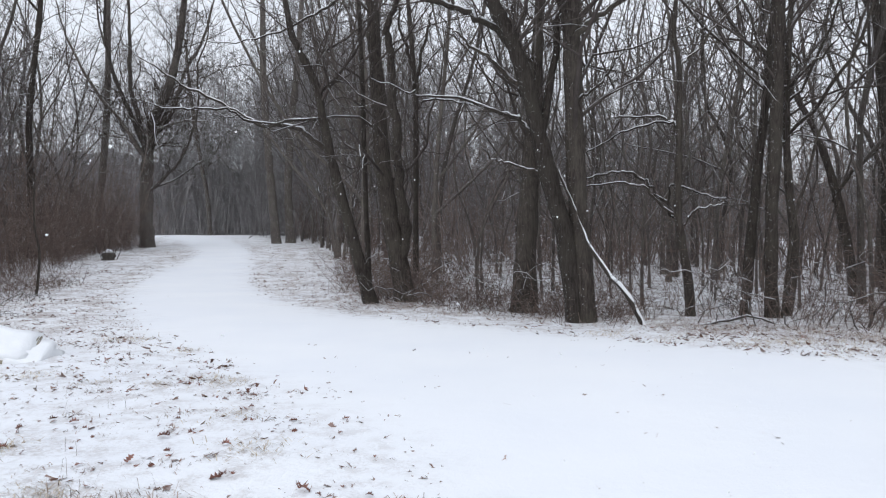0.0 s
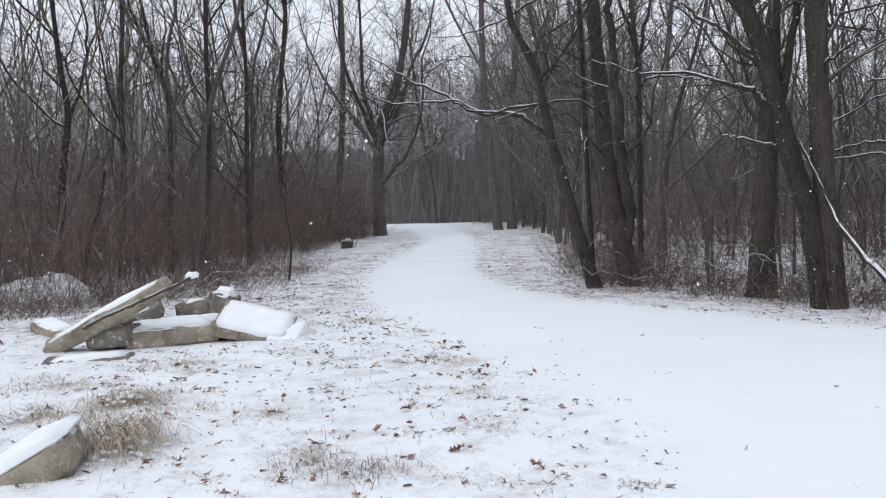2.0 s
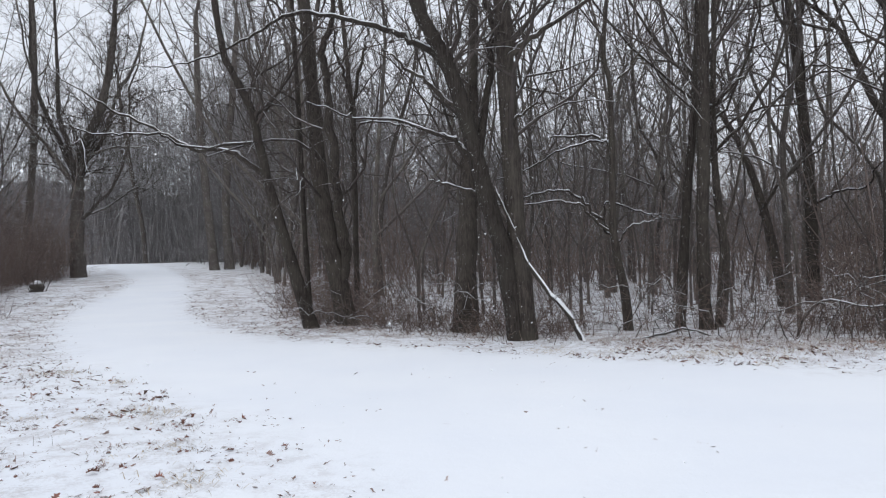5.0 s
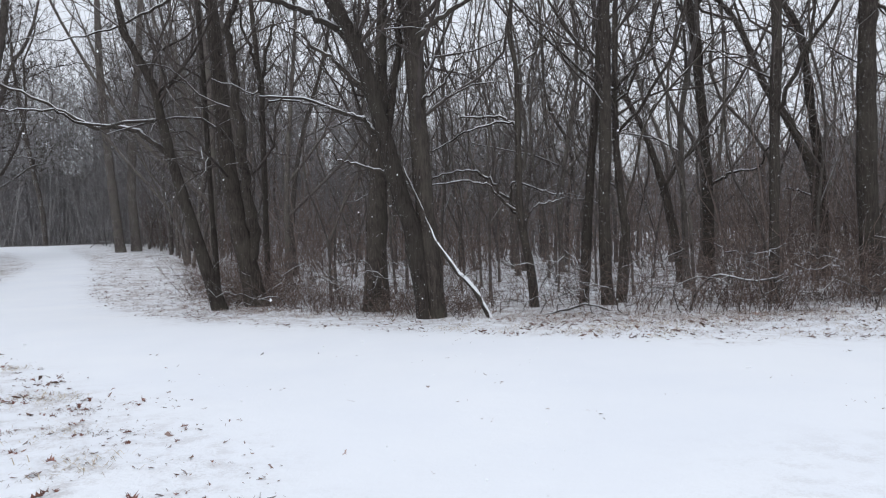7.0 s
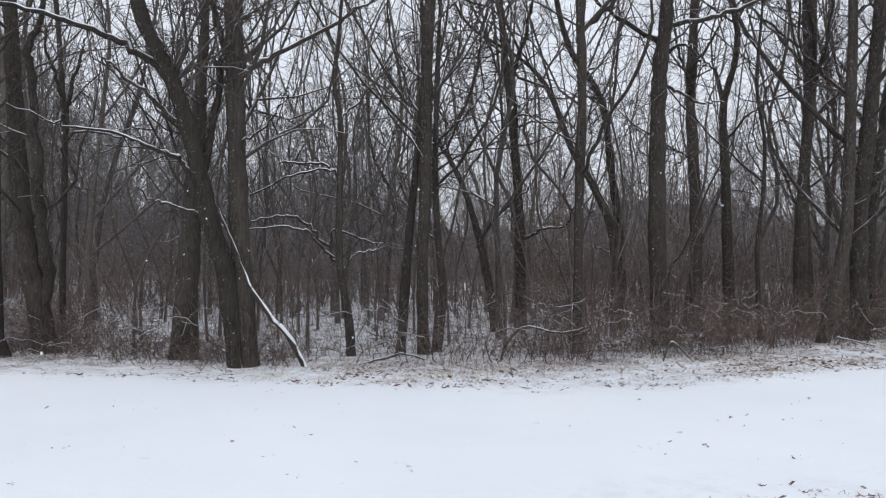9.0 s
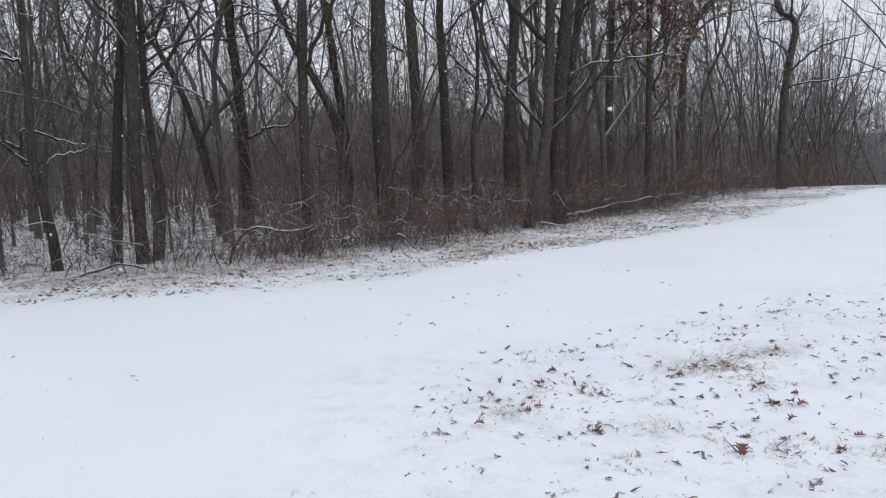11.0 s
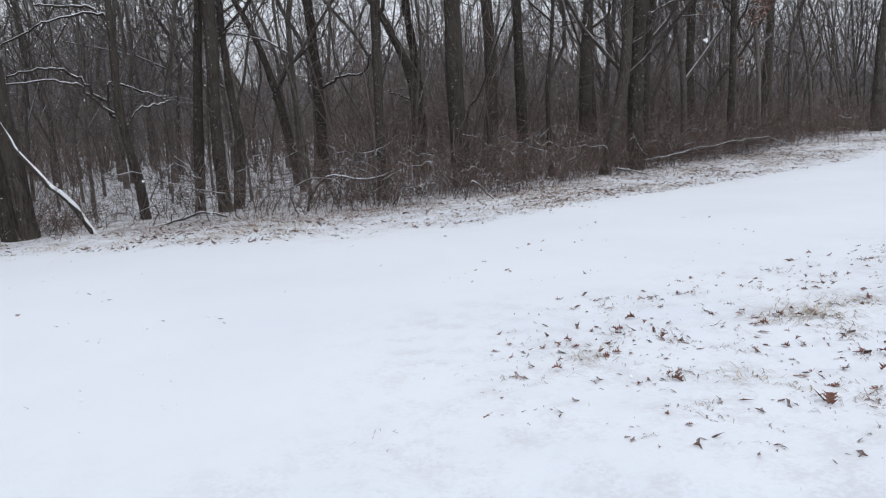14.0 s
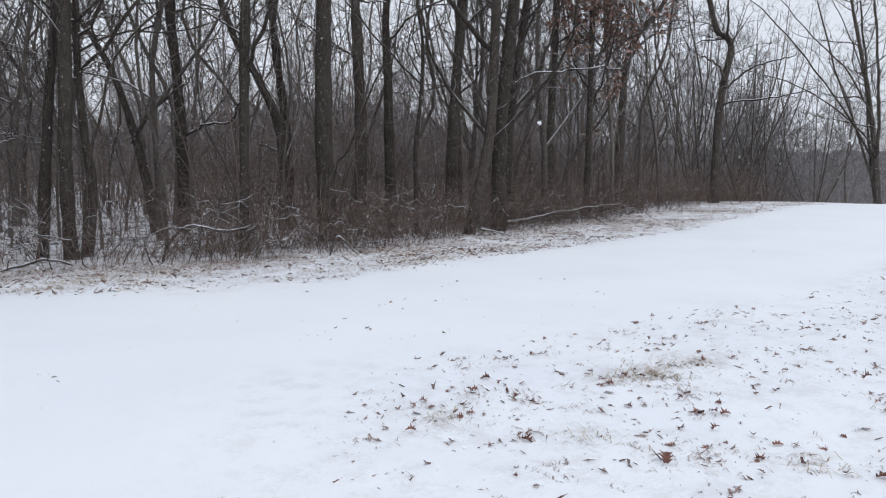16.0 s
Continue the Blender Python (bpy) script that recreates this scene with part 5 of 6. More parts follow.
for words, way in (("thin crooked branch lying in the brush", [(-10.2, 14.2, 0.1), (-9.8, 14.4, 0.35), (-9.4, 14.6, 0.5), (-9.0, 14.9, 0.42)]),
                   ("thin snowy branch reaching out of the brush", [(-9.7, 13.6, 0.05), (-9.3, 13.8, 0.28), (-9.0, 14.1, 0.4)]),
                   ("forked dead branch lying before the brush", [(-8.9, 13.2, 0.03), (-8.5, 13.5, 0.16), (-8.0, 13.9, 0.22), (-7.5, 14.4, 0.4)]),
                   ("snow-dusted stick lying on the dead grass", [(-8.4, 13.0, 0.03), (-7.9, 13.3, 0.1), (-7.4, 13.5, 0.07)])):
    fallen("fallen_branch", words, way, 0.012, 0.005, 0.7, M_BARK_GREY, 8, crook=0.045)


# ---- broken concrete slabs ----
def rough_block(size, seed, chip=0.03, cuts=6, worn=0.07):
    """A broken slab: worn edges, chipped corners, rough broken ends."""
    bm = bmesh.new()
    bmesh.ops.create_cube(bm, size=1.0)
    bmesh.ops.scale(bm, vec=size, verts=bm.verts)
    bmesh.ops.bevel(bm, geom=list(bm.edges), offset=min(size) * worn, segments=2, affect="EDGES")
    bmesh.ops.subdivide_edges(bm, edges=[e for e in bm.edges if e.calc_length() > min(size) * 0.5], cuts=cuts, use_grid_fill=True)
    for v in bm.verts:
        q = v.co * 4.6 + Vector((seed, seed * 1.7, 0))
        end = max(0, abs(v.co.x) / (size[0] / 2) - 0.75) * 2.5
        v.co += noise.noise_vector(q) * chip * (1 + end) + noise.noise_vector(q * 4) * chip * 0.4 + noise.noise_vector(q * 11) * chip * 0.12
    for f in bm.faces:
        f.smooth = True
    return bm


def slab(name, label, place, size, turn, tilt, roll, seed, snow=0.06, mat=None, cover=0.92, shift=(0, 0)):
    """turn: bearing of its length; tilt: how far that rises; roll: about its length."""
    root = new(name)
    tagged(root, label, "concrete slab", "heap of broken concrete")
    m = Matrix.Translation(place) @ Matrix.Rotation(radians(turn), 4, "Z") @ Matrix.Rotation(radians(-tilt), 4, "Y") @ Matrix.Rotation(radians(roll), 4, "X")
    root.matrix_basis = m
    part("body", rough_block(size, seed), mat or M_CONCRETE, root)
    if snow:
        cap = rough_block((size[0] * cover, size[1] * cover, snow * 2), seed + 9, 0.022, 5, 0.4)
        for v in cap.verts:
            e = max(abs(v.co.x) / (size[0] * cover / 2), abs(v.co.y) / (size[1] * cover / 2))
            if v.co.z > 0:
                v.co.z *= 1.15 - 0.75 * max(0, e - 0.6) / 0.4 + 0.25 * noise.noise(v.co * 4 + Vector((seed, 0, 0)))
            v.co += Vector((shift[0], shift[1], size[2] / 2))
        part("snow_cap", cap, M_SNOW, root, "thick cap of fresh snow")
    return root


slab("concrete_slab", "long broken concrete beam tilted over the heap, snow on top", (-6.92, 8.08, 0.40), (1.78, 0.30, 0.20), 12, 26.5, 16, 1, 0.03, None, 0.9, (-0.02, 0.04))
slab("concrete_slab", "flat concrete slab with a rounded broken edge", (-6.45, 8.72, 0.12), (1.15, 0.7, 0.24), 38, 1, 4, 2, 0.05)
slab("concrete_slab", "short concrete piece behind the flat slab", (-6.05, 9.2, 0.15), (0.7, 0.4, 0.2), 30, -3, 0, 3, 0.05)
slab("concrete_slab", "tilted concrete plate under a smooth sheet of snow", (-5.44, 9.12, 0.18), (1.02, 0.62, 0.14), 12, -13, 30, 4, 0.03, None, 0.97, (0.02, 0.035))
drift = rough_block((0.62, 0.8, 0.24), 21, 0.025, 5, 0.45)
drift_root = tagged(new("snow_drift"), "rounded drift of snow against the plate's buried end", "snow")
drift_root.matrix_basis = pose(-5.0, 9.2, 0.015, 25, 13, 12)
part("body", drift, M_SNOW, drift_root)
slab("concrete_chunk", "dark rounded chunk of concrete in the heap", (-6.55, 9.45, 0.28), (0.5, 0.42, 0.36), 25, 8, 0, 5, 0.03, M_DARKROCK, 0.5)
slab("concrete_chunk", "upright concrete chunk with a snowy top", (-6.12, 9.45, 0.36), (0.34, 0.3, 0.42), 10, -12, 6, 6, 0.08, M_DARKROCK)
slab("concrete_slab", "dark slab leaning beneath the long beam", (-7.05, 8.75, 0.32), (0.75, 0.4, 0.16), 35, 22, 20, 7, 0.02, M_DARKROCK, 0.6)
slab("concrete_slab", "dark broken block wedged under the beam", (-6.95, 8.2, 0.14), (0.6, 0.35, 0.26), 15, 5, 0, 8, 0.0, M_DARKROCK)
slab("concrete_slab", "nearly buried flat slab in front of the heap", (-6.65, 7.4, -0.06), (0.95, 0.34, 0.15), 25, 2, 4, 9, 0.028, M_DARKROCK, 0.9, (0.0, 0.05))
slab("concrete_slab", "broken concrete beam end rising from dead grass", (-4.22, 3.75, -0.12), (1.2, 0.46, 0.25), 26, 30, 4, 10, 0.05, None, 1.0, (0.04, 0.0))
slab("concrete_slab", "snow-covered concrete slab at the side of the heap", (-8.75, 9.1, 0.06), (0.8, 0.34, 0.16), -20, -9, 6, 11, 0.035)
fallen("steel_cable", "rusted twisted steel bar lying over the beam", [(-7.1, 7.84, 0.29), (-6.73, 7.85, 0.46), (-6.43, 7.9, 0.58), (-6.2, 7.98, 0.69), (-5.98, 8.12, 0.8), (-5.85, 8.33, 0.9)], 0.021, 0.017, 0.5, M_RUST, 0, "steel bar", 8)
lump = rough_block((0.12, 0.07, 0.055), 14, 0.045, 3)
lump_root = tagged(new("snow_lump"), "lump of snow stuck on the bar's tip", "snow")
lump_root.location = (-5.83, 8.35, 0.93)
part("body", lump, M_SNOW, lump_root)


def snow_mound():
    bm = bmesh.new()
    bmesh.ops.create_grid(bm, x_segments=26, y_segments=20, size=1.0)
    for v in bm.verts:
        r = math.hypot(v.co.x, v.co.y)
        h = max(0.0, 1 - r * r) ** 0.8 * 0.55 * (1 + 0.5 * noise.noise(v.co * 2.3)) + 0.08 * noise.noise(v.co * 7)
        v.co = Vector((v.co.x * 1.35, v.co.y * 0.9, h * 0.85 if r < 0.98 else -0.15))
    for f in bm.faces:
        f.smooth = True
    ob = tagged(new("snow_mound"), "low mound of earth under snow by the brush", "mound")
    ob.location = (-13.6, 14.0, 0.0)
    part("body", bm, M_SNOW, ob)


snow_mound()


def stump(x, y):
    rng = np.random.default_rng(9)
    root = tagged(new("tree_stump"), "low rotten tree stump with snow on top", "stump")
    root.matrix_basis = pose(x, y, float(gz(x, y))) @ Matrix.Scale(1.7, 4)
    t, cap = Tubes(), Tubes()
    line = smooth_line([(0, 0, -0.1), (0.02, 0, 0.1), (0.03, 0.02, 0.22)], 7)
    t.add(line, 0.72 * np.array((0.34, 0.26, 0.23, 0.22, 0.21, 0.2, 0.13)) * (1 + 0.12 * rng.normal(size=7)), 11)
    cap.add([(0.03, 0.02, 0.2), (0.03, 0.02, 0.235), (0.04, 0.02, 0.26), (0.04, 0.02, 0.27)], (0.05, 0.08, 0.05, 0.005), 11)
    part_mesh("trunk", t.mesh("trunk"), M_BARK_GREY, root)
    part_mesh("snow_cap", cap.mesh("snow_cap"), M_SNOW, root, "cap of fresh snow")
    for k in range(5):
        a = rng.uniform(0, 6.28)
        s = Tubes()
        d = np.array((math.cos(a), math.sin(a), 0))
        s.add([d * 0.2, d * 0.3 + (0, 0, 0.25), d * 0.5 + (0, 0, 0.4 + 0.15 * rng.random())], (0.012, 0.009, 0.004), 4)
        part_mesh("shoot", s.mesh("shoot"), M_TWIG, root)


stump(-14.0, 32.0)


# ---- grass, leaves and litter on the snow ----
def blades(tufts, seed, name, label, mat, height=(0.05, 0.16), spread=0.08, count=9, droop=0.8, stiff=0.2, width=(0.0018, 0.004)):
    rng = np.random.default_rng(seed)
    v, q = [], []
    n = 0
    for x, y, k in tufts:
        z = float(gz(x, y)) - 0.01
        for _ in range(max(2, int(count * k * rng.uniform(0.5, 1.4)))):
            b = np.array((x + rng.normal() * spread * k, y + rng.normal() * spread * k, z))
            a = rng.uniform(0, 2 * math.pi)
            d = np.array((math.cos(a), math.sin(a), 0))
            s = np.array((-d[1], d[0], 0)) * rng.uniform(*width)
            h = rng.uniform(*height) * (0.6 + 0.5 * k)
            w = rng.uniform(stiff, 1.0) * droop
            m = b + d * h * 0.5 * w + np.array((0, 0, h * max(0.3, 0.75 - 0.25 * w)))
            t = b + d * h * 1.15 * w + np.array((0, 0, h * max(0.04, 1.0 - 0.72 * w)))
            v += [b - s, b + s, m - s * 0.8, m + s * 0.8, t - s * 0.25, t + s * 0.25]
            q += [(n, n + 1, n + 3, n + 2), (n + 2, n + 3, n + 5, n + 4)]
            n += 6
    ob = new(name, mesh_from(name, np.array(v), np.array(q)))
    ob.data.materials.append(mat)
    return tagged(ob, label, "grass", kind="stuff")


def verge_spots(seed, count, near, far, az0, az1, lo=0.25, hi=60.0, in_woods=0.3, power=1.0, least_edge=-99.0, even=False):
    rng = np.random.default_rng(seed)
    out = []
    tries = 0
    while len(out) < count and tries < count * 40:
        tries += 1
        r = near + (far - near) * rng.random() ** power
        a = radians(rng.uniform(az0, az1))
        x, y = -r * math.sin(a), r * math.cos(a)
        d = float(look_up(TRACK_GRID, x, y))
        patch = noise.noise(Vector((x * 0.9, y * 0.9, seed * 0.1))) * 0.6 + noise.noise(Vector((x * 0.25, y * 0.25, 3.0))) * 0.5
        if lo < d < hi and least_edge < float(edge(x, y)) < in_woods and (patch + 0.35 * even) > rng.uniform(-0.25, 0.4):
            out.append((x, y, rng.uniform(0.4, 1.0)))
    return out


near_left = verge_spots(41, 300, 3.2, 14, 2, 50, 0.2, 60, 0.3)
near_right = verge_spots(42, 70, 3.4, 14, -85, -34, 0.3, 60, 0.3)
far_left = verge_spots(43, 1000, 11, 46, 2, 50, 0.2, 60, 1.2)
strip = verge_spots(44, 1700, 9, 36, -74, 8, 0.2, 60, 0.6, 1.0, -3.0) + verge_spots(86, 500, 12, 42, -74, -44, 0.2, 60, 0.2, 1.0, -5.6)
blades(near_left + near_right, 51, "grass", "dead grass blades poking through thin snow", M_GRASS, (0.02, 0.06), 0.08, 7, 1.5, 0.6)
blades(far_left, 52, "grass", "thin dead grass along the path's verges", M_GRASS, (0.03, 0.09), 0.14, 10, 1.4)
feet = verge_spots(48, 560, 9, 34, -72, 8, 0.5, 60, 0.5, 1.0, -0.9, True)
blades(feet, 57, "grass_clump", "matted brown grass at the feet of the brush", M_GRASS, (0.04, 0.14), 0.2, 26, 1.5, 0.6)
blades(strip, 53, "grass", "straw-coloured dead grass along the wood's edge", M_GRASS, (0.03, 0.10), 0.14, 10, 1.5, 0.8)
mats = verge_spots(77, 300, 8, 34, -72, 6, 0.3, 60, 0.2, 1.0, -2.8) + verge_spots(87, 160, 12, 42, -74, -44, 0.2, 60, 0.2, 1.0, -5.0)
blades(mats, 78, "grass_clump", "flattened tan grass clumps showing through the verge", M_STRAW, (0.03, 0.10), 0.16, 26, 1.5, 0.6)
stubble = verge_spots(61, 330, 3.4, 16, 0, 50, 0.0, even=True) + verge_spots(62, 110, 3.6, 13, -85, -44, 0.5, even=True)
blades(stubble, 58, "grass", "short brown grass stubble among fallen leaves", M_GRASS, (0.02, 0.05), 0.07, 9, 1.5, 0.7)
blades(CLUMPS, 54, "grass_clump", "matted clumps of straw-coloured dead grass", M_STRAW, (0.03, 0.09), 0.16, 110, 1.5, 0.85)
blades(CLUMPS, 79, "grass_clump", "brown dead grass lying among the straw", M_GRASS, (0.02, 0.07), 0.18, 30, 1.5, 0.85)
blades([(-2.3 + 0.09 * i, 4.2 + 0.07 * (i % 4), 0.9) for i in range(8)], 56, "grass_clump", "russet dead grass patch with leaves caught in it", M_GRASS, (0.04, 0.12), 0.14, 46, 1.4, 0.4)
stalks = verge_spots(45, 34, 3.2, 8, 22, 50, 0.5)
blades([(x, y, 0.5) for x, y, _ in stalks] + [(-2.45 + 0.1 * i, 4.2 + 0.06 * (i % 3), 0.8) for i in range(9)], 45, "weed_stalks", "thin dry weed stalks standing in the snow", M_BRUSH, (0.08, 0.24), 0.1, 4, 0.6, 0.1, (0.0009, 0.0016))
knots = verge_spots(49, 180, 3.6, 16, 0, 48, 0.1, even=True) + verge_spots(50, 70, 4.0, 11, -85, -46, 0.5, even=True)
blades(knots, 59, "grass_clump", "small knots of brown grass and leaves in the snow", M_GRASS, (0.02, 0.07), 0.08, 26, 1.5, 0.6)
TUSSOCKS = [(-4.78, 5.67, 1.2), (-4.8, 5.88, 0.9), (-4.75, 4.97, 1.3), (-6.31, 6.14, 1.2), (-4.73, 5.19, 1.0), (-4.13, 5.2, 0.8), (-3.87, 5.51, 0.7), (-4.59, 6.13, 0.7), (-4.2, 6.19, 0.6), (-4.39, 7.22, 0.7), (-3.65, 7.61, 0.8), (-5.6, 6.9, 0.8), (-5.9, 7.3, 0.8)]
blades(TUSSOCKS, 73, "grass_clump", "flattened brown tussocks near the broken concrete", M_GRASS, (0.04, 0.12), 0.16, 46, 1.5, 0.5)
blades(TUSSOCKS[:6], 74, "grass_clump", "pale straw lying over the tussocks", M_STRAW, (0.05, 0.15), 0.15, 45, 1.5, 0.6)


def tussock(x, y, high, wide, count, seed, lean):
    """A tall grass tussock whose blades arch over and hang down to the snow."""
    rng = np.random.default_rng(seed)
    z = float(gz(x, y)) - 0.02
    root = tagged(new("grass_tussock"), "straw-coloured grass tussock bowed down under snow", "grass")
    root.location = (x, y, z)
    for mat, share, words in ((M_STRAW, 0.65, "pale straw blades"), (M_GRASS, 0.35, "browned blades")):
        v, q = [], []
        for _ in range(int(count * share)):
            a = rng.normal() * 1.0 + lean
            d = np.array((math.cos(a), math.sin(a), 0))
            side = np.array((-d[1], d[0], 0)) * rng.uniform(0.0016, 0.0036)
            h, w = high * rng.uniform(0.45, 1.0), wide * rng.uniform(0.5, 1.1)
            b = np.array((rng.normal() * 0.13, rng.normal() * 0.13, 0))
            drop = rng.uniform(0.0, 0.15)
            line = smooth_line([b, b + d * 0.2 * w + (0, 0, 0.7 * h), b + d * 0.5 * w + (0, 0, 0.9 * h) + rng.normal(size=3) * 0.03, b + d * 0.8 * w + (0, 0, 0.4 * h) + rng.normal(size=3) * 0.045, b + d * w + (0, 0, drop * h) + rng.normal(size=3) * (0.06, 0.06, 0)], 8)
            n0 = len(v)
            for i, p in enumerate(line):
                k = side * (1.0 - 0.8 * i / 7)
                v += [p - k, p + k]
            q += [(n0 + 2 * i, n0 + 2 * i + 1, n0 + 2 * i + 3, n0 + 2 * i + 2) for i in range(7)]
        tagged(part_mesh("grass", mesh_from("grass", np.array(v), np.array(q)), mat, root, words), kind="stuff")
    bits = bmesh.new()
    for _ in range(46):
        a, f = rng.normal() * 0.9 + lean, rng.uniform(0.1, 0.95)
        r = rng.uniform(0.008, 0.024)
        for u in bmesh.ops.create_icosphere(bits, subdivisions=1, radius=1.0)["verts"]:
            u.co = Vector((u.co.x * r * 1.7, u.co.y * r * 1.4, u.co.z * r * 0.7)) * (1 + 0.4 * noise.noise(u.co * 2.2 + Vector((r * 900, a, 0)))) + Vector((math.cos(a) * f * wide, math.sin(a) * f * wide, high * max(0.03, 0.8 - 0.85 * f)))
    for face in bits.faces:
        face.smooth = True
    part("snow", bits, M_SNOW, root, "crumbs of snow caught in the blades")


tussock(-3.84, 4.45, 0.27, 0.52, 480, 101, -0.6)
tussock(-4.72, 5.62, 0.17, 0.30, 170, 102, -0.3)
tussock(-5.15, 5.05, 0.15, 0.34, 130, 103, -2.2)


def oak_leaf(size, curl, seed):
    """A lobed, curled dry oak leaf with its stalk."""
    rng = random.Random(seed)
    bm = bmesh.new()
    outline = [(0.0, 0.0)]
    for k, (h, w) in enumerate(((0.12, 0.08), (0.22, 0.26), (0.30, 0.10), (0.45, 0.38), (0.54, 0.12), (0.70, 0.30), (0.78, 0.10), (0.92, 0.12))):
        outline.append((w * rng.uniform(0.8, 1.2), h))
    right = outline + [(0.0, 1.0)]
    left = [(-a * rng.uniform(0.8, 1.2), b) for a, b in reversed(outline[1:])]
    mids = [bm.verts.new((0, h * size, 0)) for h in (0.0, 0.2, 0.4, 0.6, 0.8, 1.0)]

    def bent(a, b):
        return Vector((a * size, b * size, size * (curl * (abs(a) * 1.6) ** 1.3 + 0.25 * curl * math.sin(b * 3.0) + rng.uniform(-0.03, 0.03))))

    for sidepts in (right[1:-1], left):
        seq = sidepts if sidepts[0][1] < sidepts[-1][1] else list(reversed(sidepts))
        vs = [bm.verts.new(bent(a, b)) for a, b in seq]
        for i in range(len(vs) - 1):
            h = 0.5 * (seq[i][1] + seq[i + 1][1])
            m = mids[min(5, int(round(h * 5)))]
            m2 = mids[min(5, int(round(seq[i + 1][1] * 5)))]
            bm.faces.new((vs[i], vs[i + 1], m))
            if m2 is not m:
                bm.faces.new((vs[i + 1], m2, m))
    for i, m in enumerate(mids):
        m.co.z = 0.25 * curl * size * math.sin(i / 5 * 3.0)
    s = size * 0.02
    base = [bm.verts.new(p) for p in ((-s, 0, 0), (s, 0, 0), (s * 0.6, -0.3 * size, 0.05 * size), (-s * 0.6, -0.3 * size, 0.05 * size))]
    bm.faces.new(base)
    me = bpy.data.meshes.new("fallen_leaf")
    bm.to_mesh(me)
    bm.free()
    me.materials.append(M_LEAF)
    return me


LEAVES = [oak_leaf(rs, cu, i) for i, (rs, cu) in enumerate(((0.11, 0.35), (0.12, 0.55), (0.09, 0.25), (0.11, 0.75), (0.10, -0.4), (0.08, 0.5)))]


def drop_leaves():
    rng = random.Random(8)
    known = [(-1.39, 4.82), (-2.12, 5.06), (-1.31, 5.72), (-1.87, 7.3), (-1.37, 7.52), (-0.41, 4.54), (-3.27, 6.32), (-2.06, 5.75), (-1.88, 5.29), (-0.82, 6.39), (-1.95, 5.93), (-1.19, 6.26), (-0.89, 4.64), (-4.26, 5.4), (-4.28, 6.36), (-3.76, 7.85), (-1.73, 7.78),
             (5.5, 2.55), (5.28, 2.82), (5.34, 2.74), (4.29, 3.41), (6.1, 2.44), (4.71, 3.39), (4.8, 2.29), (4.9, 2.2), (4.83, 1.52), (7.88, 1.82), (6.51, 1.34), (4.58, 0.83), (3.82, 2.47), (5.21, 3.1), (4.68, 1.88), (4.01, 1.67), (4.91, 4.08), (3.85, 3.2),
             (-3.69, 7.80), (-3.27, 6.31), (-1.91, 7.27), (-1.36, 7.53), (-1.82, 6.40), (-1.94, 5.96), (-1.45, 5.50), (-1.30, 5.88), (-0.84, 6.31), (-0.80, 5.84), (-2.06, 5.04), (-1.41, 4.82), (-0.91, 4.71), (-2.13, 5.88), (4.32, 3.24), (3.94, 2.99), (4.75, 3.43), (4.40, 2.95), (4.52, 2.73), (3.83, 2.50), (4.52, 2.14), (4.32, 1.79), (5.07, 1.87), (5.29, 2.83), (3.89, 3.04), (3.91, 3.30), (3.35, 2.14), (4.16, 1.83)]
    spots = list(known)
    for x, y in known:
        if rng.random() < 0.6:
            spots.append((x + rng.uniform(-0.2, 0.2), y + rng.uniform(-0.2, 0.2)))
    spots += [(x, y) for x, y, _ in verge_spots(46, 120, 3.5, 12, 2, 48, 0.0, even=True)] + [(x, y) for x, y, _ in verge_spots(47, 95, 3.8, 10, -85, -44, 0.3, even=True)]
    for x, y, count in ((5.4, 2.65, 8), (4.8, 2.3, 5), (3.78, 3.1, 4), (4.3, 3.3, 3), (-2.4, 7.9, 6), (-4.4, 10.6, 5), (-1.7, 6.4, 4), (-2.15, 4.2, 8), (-3.2, 5.5, 3), (-5.2, 7.2, 4)):
        spots += [(x + rng.gauss(0, 0.16), y + rng.gauss(0, 0.12)) for _ in range(count)]
    for i, (x, y) in enumerate(spots):
        ob = new("fallen_leaf", rng.choice(LEAVES))
        k = rng.uniform(0.65, 0.95) if i < 35 else rng.uniform(0.4, 0.75)
        ob.matrix_basis = pose(x, y, float(gz(x, y)) + 0.004, rng.gauss(0, 19), rng.gauss(0, 19), rng.uniform(0, 360)) @ Matrix.Scale(k, 4)
        tagged(ob, "curled brown oak leaf lying on the snow", "leaf", "fallen oak leaves")


drop_leaves()


